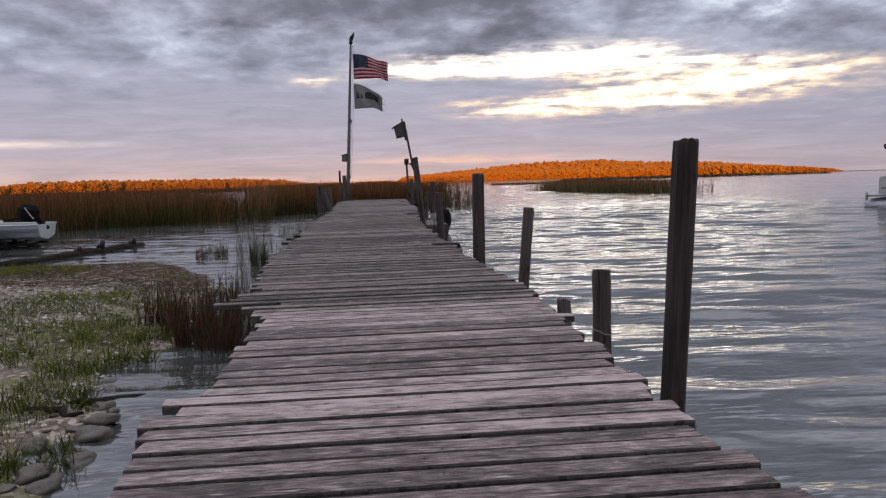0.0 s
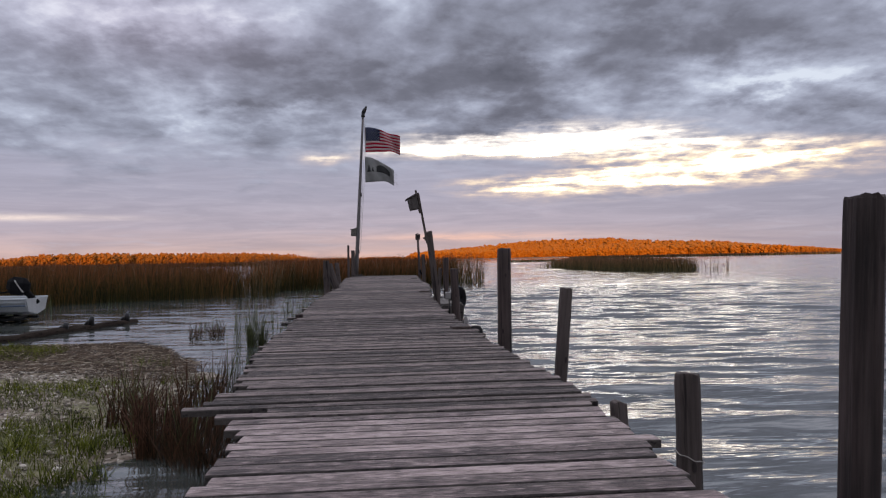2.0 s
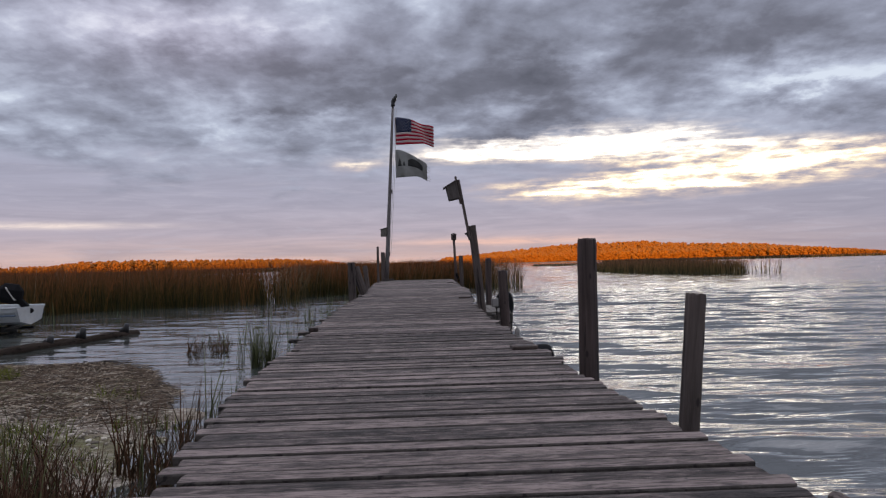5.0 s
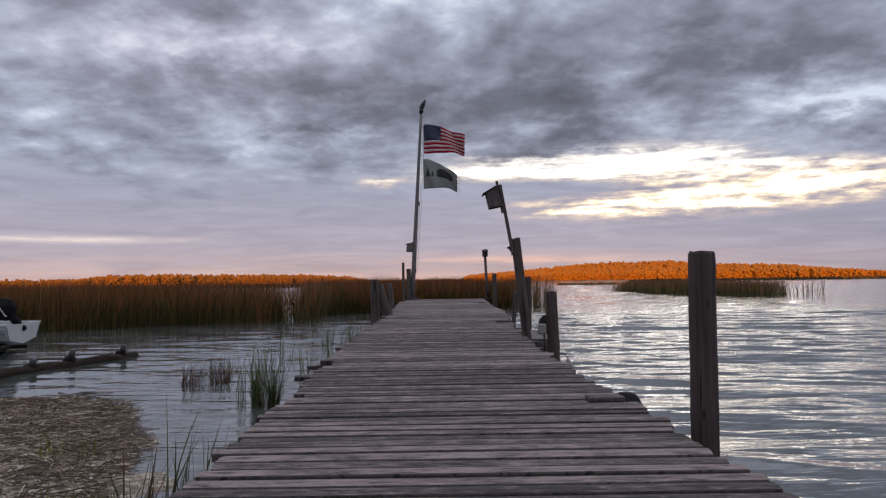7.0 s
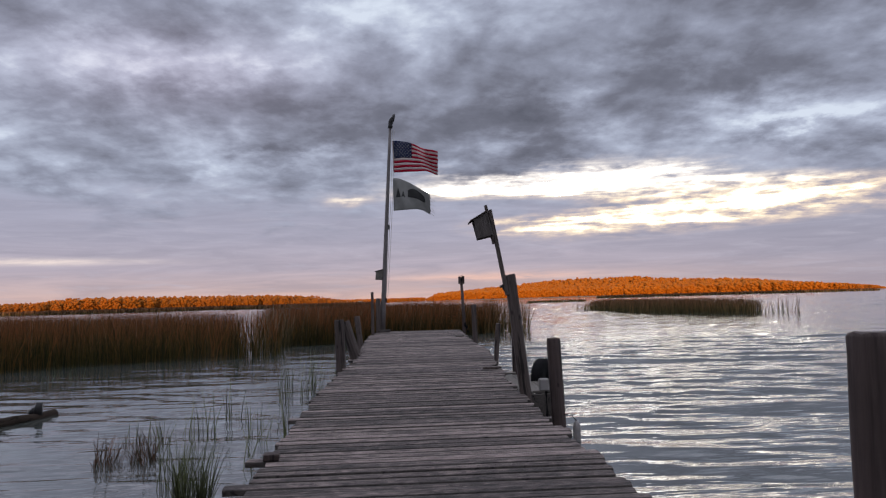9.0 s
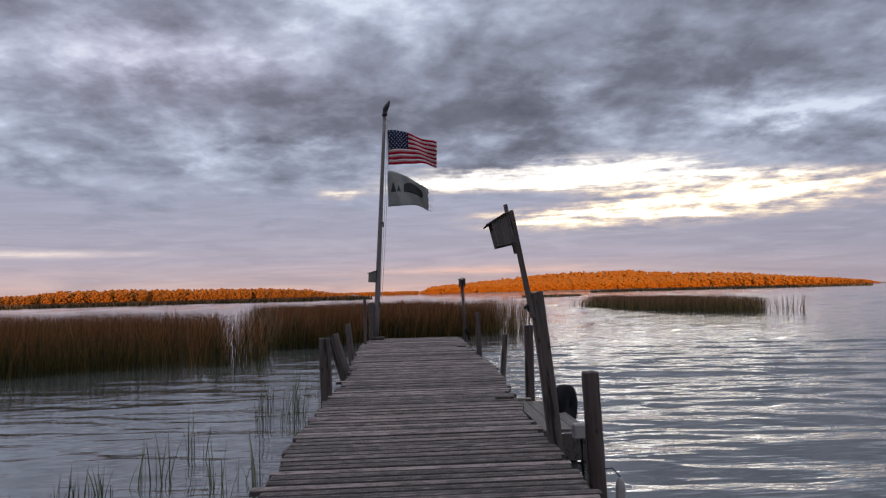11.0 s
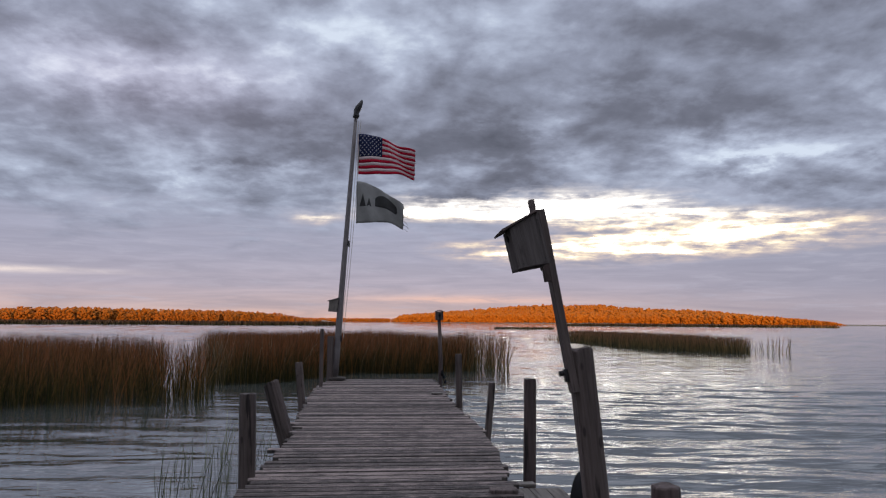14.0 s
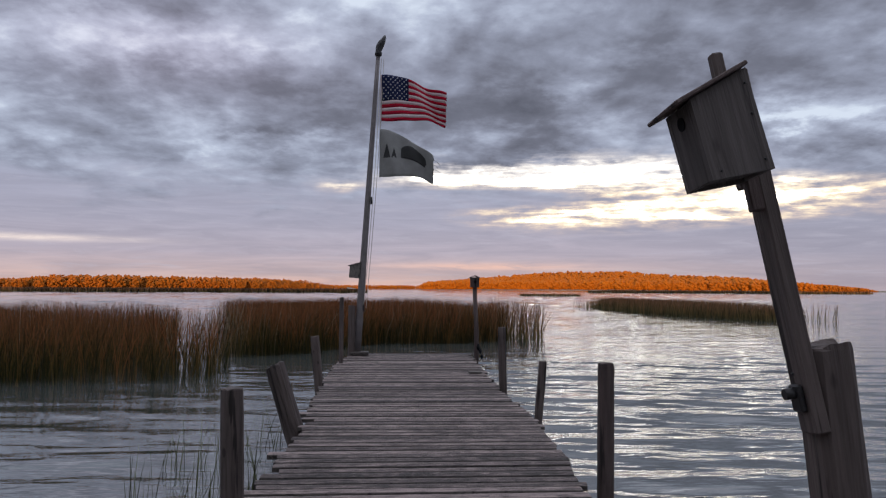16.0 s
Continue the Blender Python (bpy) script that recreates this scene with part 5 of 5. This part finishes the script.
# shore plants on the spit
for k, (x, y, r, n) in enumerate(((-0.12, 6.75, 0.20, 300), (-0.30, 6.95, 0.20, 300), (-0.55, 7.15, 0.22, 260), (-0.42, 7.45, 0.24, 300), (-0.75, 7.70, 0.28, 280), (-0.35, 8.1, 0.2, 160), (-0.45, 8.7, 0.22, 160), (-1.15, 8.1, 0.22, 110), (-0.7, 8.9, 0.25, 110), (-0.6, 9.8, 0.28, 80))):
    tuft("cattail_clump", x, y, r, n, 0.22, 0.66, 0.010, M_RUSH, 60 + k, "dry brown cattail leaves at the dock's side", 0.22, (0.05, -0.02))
for k, (x, y) in enumerate(((-0.45, 7.1), (-0.30, 7.9), (-1.0, 8.0), (-0.62, 10.2))):
    tuft("cattail_clump", x, y, 0.16, 26, 0.3, 0.85, 0.011, M_RUSHGREEN, 70 + k, "green leaves among dry cattails", 0.16)
for k, (x, y, r, n) in enumerate(((-1.05, 5.3, 0.30, 420), (-0.95, 6.55, 0.20, 260), (-1.3, 6.2, 0.25, 260), (-0.72, 4.3, 0.25, 360), (-1.35, 7.1, 0.30, 320), (-1.0, 7.3, 0.2, 200), (-1.7, 7.8, 0.4, 260), (-4.2, 12.2, 0.7, 1100), (-5.2, 12.6, 0.9, 1300), (-2.2, 6.4, 0.5, 300), (-1.9, 9.4, 0.4, 200), (-1.25, 10.2, 0.3, 150), (-0.55, 3.4, 0.3, 260), (-2.9, 9.0, 0.5, 200), (-2.0, 11.4, 0.25, 90))):
    tuft("grass_tuft", x, y, r, n, 0.06, 0.21 if k not in (7, 8) else 0.17, 0.007, M_GRASS, 80 + k, "low green grass tuft on the gravel shore", 0.45)
p = scatter([(-6, 3), (-0.9, 3), (-1.0, 9.5), (-1.6, 12), (-4.0, 13.2), (-6.5, 13)], 60000, 97)
LAWN = ((-1.86, 7.3, 0.8), (-1.1, 6.5, 0.45), (-1.1, 5.7, 0.4), (-0.9, 4.8, 0.35), (-0.75, 4.1, 0.3), (-1.35, 8.0, 0.6), (-1.5, 9.0, 0.5), (-2.2, 9.3, 0.7), (-4.2, 12.3, 1.0), (-5.6, 12.5, 1.0), (-3.0, 8.0, 0.9))
keep = np.array([max(math.exp(-((a - u) ** 2 + (b2 - v) ** 2) / (r * r)) for u, v, r in LAWN) + 0.55 * noise.noise(Vector((a * 1.8, b2 * 1.8, 3.3))) > (0.36 if b2 < 8.4 else 0.50) for a, b2 in p])
p = p[keep]
blades("grass", np.column_stack([p, [land(a, b2) - 0.01 for a, b2 in p]]), np.random.RandomState(4).uniform(0.03, 0.14, len(p)), 0.005, M_GRASS, (0, 0), 0.45, 98, 2, "short sparse grass over the gravel shore", "grass")


# ---- stones and litter on the spit ----
def stone_cloud(name, pts, sizes, mat, seed, label, category, flat=0.6):
    rng = random.Random(seed)
    bm = bmesh.new()
    bmesh.ops.create_icosphere(bm, subdivisions=1, radius=1.0)
    V0 = np.array([v.co[:] for v in bm.verts])
    F0 = np.array([[v.index for v in f.verts] for f in bm.faces])
    bm.free()
    R = np.random.RandomState(seed)
    allv, allf = [], []
    for k, (pt, s) in enumerate(zip(pts, sizes)):
        sc = np.array([s * R.uniform(0.7, 1.3), s * R.uniform(0.7, 1.3), s * flat * R.uniform(0.7, 1.2)])
        j = V0 * (1 + R.normal(0, 0.10, (len(V0), 1)))
        c, sn = math.cos(R.uniform(0, 6.28)), math.sin(R.uniform(0, 6.28))
        q = j * sc
        th = R.uniform(0, 6.28)
        q = np.column_stack([q[:, 0] * math.cos(th) - q[:, 1] * math.sin(th), q[:, 0] * math.sin(th) + q[:, 1] * math.cos(th), q[:, 2]])
        allv.append(q + np.array(pt))
        allf.append(F0 + k * len(V0))
    ob = from_data(name, np.concatenate(allv).tolist(), np.concatenate(allf).tolist(), mat, smooth=False)
    return tagged(ob, label, category, kind="stuff")


def island_mat(name, stops, rough=0.85):
    m, nt, b = material(name, rough, 0, 0.3)
    geo = nt.nodes.new("ShaderNodeNewGeometry")
    v = obj_coords(nt, shift=False)
    n = noise_tex(nt, v, 30, 3, 0.6)
    f = math_node(nt, "ADD", geo.outputs["Random Per Island"], math_node(nt, "MULTIPLY", math_node(nt, "SUBTRACT", n, 0.5), 0.3))
    nt.links.new(ramp(nt, f, stops), b.inputs["Base Color"])
    return m


M_PEBBLE = island_mat("pebbles", [(0.0, (0.06, 0.05, 0.04)), (0.5, (0.17, 0.145, 0.115)), (0.85, (0.33, 0.295, 0.245)), (1.0, (0.60, 0.56, 0.50))])
M_PALE_STONE = island_mat("bleached_gravel", [(0.0, (0.09, 0.072, 0.058)), (0.55, (0.24, 0.205, 0.168)), (1.0, (0.55, 0.50, 0.43))])
M_STRAW = island_mat("dry_straw", [(0.0, (0.030, 0.021, 0.015)), (0.55, (0.095, 0.066, 0.046)), (0.85, (0.21, 0.155, 0.11)), (1.0, (0.52, 0.45, 0.36))])
p = scatter([(-6, 3), (-0.45, 3), (-0.8, 6.2), (-0.8, 9.5), (-1.3, 10.8), (-6.5, 11.6)], 6500, 201)
stone_cloud("pebbles", [(a, b2, land(a, b2) + 0.004) for a, b2 in p], np.clip(np.random.RandomState(8).gamma(1.5, 0.007, len(p)) + 0.006, 0, 0.030), M_PEBBLE, 5, "pale pebbles and shells strewn over the shore", "pebbles")
p = scatter([(-6, 8.6), (-2.3, 8.8), (-1.2, 10.0), (-1.6, 11.2), (-6.3, 11.6)], 2600, 205)
stone_cloud("pebbles", [(a, b2, land(a, b2) + 0.006) for a, b2 in p], np.clip(np.random.RandomState(9).gamma(1.6, 0.006, len(p)) + 0.008, 0, 0.026), M_PALE_STONE, 6, "bleached gravel and small stones on the spit", "pebbles")
p = scatter([(-6, 10.6), (-1.2, 10.2), (-1.6, 12), (-2.8, 14.3), (-6.5, 14.6)], 10000, 203)


def build_straw():
    R = np.random.RandomState(12)
    V, F = [], []
    for a, b2 in p:
        L, th, w = R.gamma(2.0, 0.055) + 0.03, R.uniform(0, math.pi), R.uniform(0.0025, 0.007)
        z = max(land(a, b2), WATER) + R.uniform(0.008, 0.035)
        dx, dy, nx2, ny2 = math.cos(th) * L / 2, math.sin(th) * L / 2, -math.sin(th) * w / 2, math.cos(th) * w / 2
        t = R.uniform(-0.02, 0.02)
        s = len(V)
        V += [(a - dx + nx2, b2 - dy + ny2, z - t), (a - dx - nx2, b2 - dy - ny2, z - t), (a + dx - nx2, b2 + dy - ny2, z + t), (a + dx + nx2, b2 + dy + ny2, z + t), (a - dx, b2 - dy, z - t + w), (a + dx, b2 + dy, z + t + w)]
        F += [(s, s + 4, s + 5, s + 3), (s + 4, s + 1, s + 2, s + 5)]
    ob = from_data("reed_litter", V, F, M_STRAW)
    tagged(ob, "washed-up dry reed stalks over the gravel", "litter", kind="stuff")


build_straw()


def rock(x, y, s, seed, label):
    bm = bmesh.new()
    bmesh.ops.create_icosphere(bm, subdivisions=3, radius=1)
    for v in bm.verts:
        n = noise.noise(v.co * 1.1 + Vector((seed, 0, 0))) * 0.48 + noise.noise(v.co * 3.5 + Vector((0, seed, 0))) * 0.09
        v.co = Vector((v.co.x * 1.25, v.co.y * 0.95, v.co.z * 0.55)) * (1 + n) * s
    for f in bm.faces:
        f.smooth = True
    ob = part("rock", bm, M_ROCK)
    ob.matrix_basis = Matrix.Translation((x, y, max(land(x, y), WATER - 0.03) + s * 0.2)) @ pose(0, 0, 0, 0, 0, seed * 47)
    tagged(ob, label, "rock", "rocks at the water's edge")


for k, (x, y, s) in enumerate(((-0.50, 3.98, 0.065), (-0.47, 4.32, 0.075), (-0.56, 4.72, 0.095), (-0.60, 4.98, 0.075), (-0.62, 4.15, 0.080), (-0.80, 4.55, 0.065), (-0.42, 3.65, 0.070), (-0.62, 3.72, 0.055), (-0.72, 5.3, 0.060), (-0.83, 5.75, 0.055), (-0.55, 4.45, 0.050), (-0.92, 6.0, 0.045), (-0.68, 4.38, 0.045), (-0.52, 4.15, 0.04), (-0.72, 4.85, 0.04), (-0.66, 3.95, 0.04), (-0.62, 5.2, 0.035))):
    rock(x, y, s, k + 1, "rounded wet grey-brown rock at the water's edge")


def driftwood(x, y, L, r, turn, seed):
    rng = random.Random(seed)
    pts = [(L * (k / 5 - 0.5), 0.05 * rng.uniform(-1, 1), 0.02 * rng.uniform(0, 1)) for k in range(6)]
    ob = part("driftwood", tube_bm(pts, [r * f * rng.uniform(0.8, 1.15) for f in (0.5, 1, 0.9, 1.0, 0.7, 0.3)], 9), M_WET)
    ob.matrix_basis = Matrix.Translation((x, y, max(land(x, y), WATER) + r * 0.1)) @ pose(0, 0, 0, 0, 0, turn)
    tagged(ob, "dark waterlogged piece of driftwood on the shore", "driftwood", "driftwood on the shore")


for k, a in enumerate(((-0.72, 5.45, 0.55, 0.035, 12), (-0.95, 5.15, 0.4, 0.03, -25), (-3.6, 15.0, 0.9, 0.014, -4), (-2.9, 12.5, 0.7, 0.012, -38))):
    driftwood(*a, seed=k)


# ---- far woods ----
def crown_set(seed):
    """Small uneven leaf clumps."""
    rng = np.random.RandomState(seed)
    bm = bmesh.new()
    bmesh.ops.create_icosphere(bm, subdivisions=1, radius=1.0)
    V = np.array([v.co[:] for v in bm.verts])
    F = np.array([[v.index for v in f.verts] for f in bm.faces])
    bm.free()
    return [(V * rng.uniform(0.7, 1.3, (len(V), 1)) * np.array([1.0, 1.0, 0.85]), F) for k in range(12)]


CROWNS = crown_set(3)


def woods(name, feet, heights, mat, seed, label, wide=0.42, trunks=True, count=14):
    """A wood in one mesh: a tapered trunk and several uneven leaf clumps for each tree."""
    R = np.random.RandomState(seed)
    AV, AF, base = [], [], 0
    for (x, y, z), h in zip(feet, heights):
        clumps = []
        for k in range(count):
            c, a = 0.08 + 0.84 * (k + R.uniform(0, 1)) / count, R.uniform(0, 6.28)
            out = 1.9 * math.sqrt(max(0.0, 1 - ((c - 0.5) / 0.5) ** 2)) * R.uniform(0.2, 1.0)
            clumps.append((out * 1.3 * math.cos(a), out * 1.3 * math.sin(a), c, 0.34 + 2.6 / count))
        for cx, cy, cz, s in clumps:
            V, F = CROWNS[R.randint(12)]
            r = h * wide * 0.5 * s * R.uniform(0.75, 1.25)
            th = R.uniform(0, 6.28)
            q = np.column_stack([V[:, 0] * math.cos(th) - V[:, 1] * math.sin(th), V[:, 0] * math.sin(th) + V[:, 1] * math.cos(th), V[:, 2]]) * r
            AV.append(q + np.array([x + cx * r, y + cy * r, z + h * cz]))
            AF.append(F + base)
            base += len(V)
        if trunks:
            r0 = 0.018 * h
            t = np.array([(r0 * math.cos(a) * f, r0 * math.sin(a) * f, zz) for zz, f in ((-0.3, 1.2), (h * 0.7, 0.5)) for a in (0, 2.1, 4.2)]) + np.array([x, y, z])
            AV.append(t)
            AF.append(np.array([(0, 1, 4), (0, 4, 3), (1, 2, 5), (1, 5, 4), (2, 0, 3), (2, 3, 5)]) + base)
            base += 6
    ob = from_data(name, np.concatenate(AV).tolist(), np.concatenate(AF).tolist(), mat, smooth=True)
    return tagged(ob, label, "woods", kind="stuff")


def foliage_mat(name, stops):
    m, nt, b = material(name, 0.8, 0, 0.2)
    geo = nt.nodes.new("ShaderNodeNewGeometry")
    n = noise_tex(nt, geo.outputs["Position"], 0.02, 3, 0.6)
    n2 = noise_tex(nt, geo.outputs["Position"], 0.8, 3, 0.7)
    f = math_node(nt, "ADD", math_node(nt, "MULTIPLY", geo.outputs["Random Per Island"], 0.18), math_node(nt, "MULTIPLY", n, 0.80))
    f = math_node(nt, "ADD", f, math_node(nt, "MULTIPLY", math_node(nt, "SUBTRACT", n2, 0.5), 0.2))
    nt.links.new(ramp(nt, f, stops), b.inputs["Base Color"])
    return m


M_AUTUMN = foliage_mat("autumn_leaves", [(0.1, (0.25, 0.082, 0.005)), (0.4, (0.33, 0.100, 0.005)), (0.65, (0.36, 0.112, 0.006)), (0.9, (0.40, 0.148, 0.010))])
M_SHORE = foliage_mat("shore_autumn_leaves", [(0.1, (0.15, 0.055, 0.006)), (0.4, (0.25, 0.082, 0.006)), (0.65, (0.31, 0.092, 0.007)), (0.9, (0.38, 0.135, 0.014))])
M_FOREST = foliage_mat("sun_block_leaves", [(0.2, (0.03, 0.035, 0.012)), (0.8, (0.09, 0.06, 0.02))])


def far_woods():
    R = np.random.RandomState(77)
    feet, hs = [], []
    while len(feet) < 3700:
        az, r = R.uniform(1.8, 34.8), 968 + 190 * R.uniform(0, 1) ** 1.4
        x, y = r * math.sin(radians(az)), r * math.cos(radians(az))
        h = min(R.uniform(8.0, 12.0), 0.9 * interp(az, RIDGE_A, RIDGE_H) * R.uniform(0.8, 1.05))
        feet.append((x, y, land(x, y) - 0.5))
        hs.append(h)
    woods("hill_woods", feet, hs, M_AUTUMN, 1, "orange autumn woods on a low hill in evening sun", 0.60, True, 11)
    feet, hs = [], []
    while len(feet) < 2800:
        az, r = R.uniform(-46, -4.0), 690 + 110 * R.uniform(0, 1) ** 1.3
        x, y = r * math.sin(radians(az)), r * math.cos(radians(az))
        feet.append((x, y, land(x, y) - 0.5))
        hs.append(max(2.5, interp(az, WOOD_A, WOOD_H) * R.uniform(0.62, 1.06) * r / 700 - 1.5))
    woods("shore_woods", feet, hs, M_SHORE, 2, "orange autumn woods along the far shore", 0.44, True, 12)
    feet, hs = [], []
    for k in range(420):
        az = R.uniform(-6.5, 3.0)
        r = 1340 + R.uniform(0, 50)
        feet.append((r * math.sin(radians(az)), r * math.cos(radians(az)), WATER))
        hs.append(R.uniform(5.0, 8.2))
    for k in range(60):
        az = R.uniform(37.6, 43)
        r = 1500 + R.uniform(0, 60)
        feet.append((r * math.sin(radians(az)), r * math.cos(radians(az)), WATER))
        hs.append(R.uniform(7, 10))
    woods("far_woods", feet, hs, M_AUTUMN, 4, "low far woods between the hills")
    # unseen woods added behind the landing to keep the low sun off the dock
    feet, hs = [], []
    for k in range(520):
        x, y = R.uniform(-200, 150), R.uniform(-90, -42)
        feet.append((x, y, land(x, y) - 0.3))
        hs.append(R.uniform(15, 19))
    woods("sun_block_woods", feet, hs, M_FOREST, 5, "unseen dense dark woods added behind the landing to block the sun", 0.95, True, 12)


far_woods()
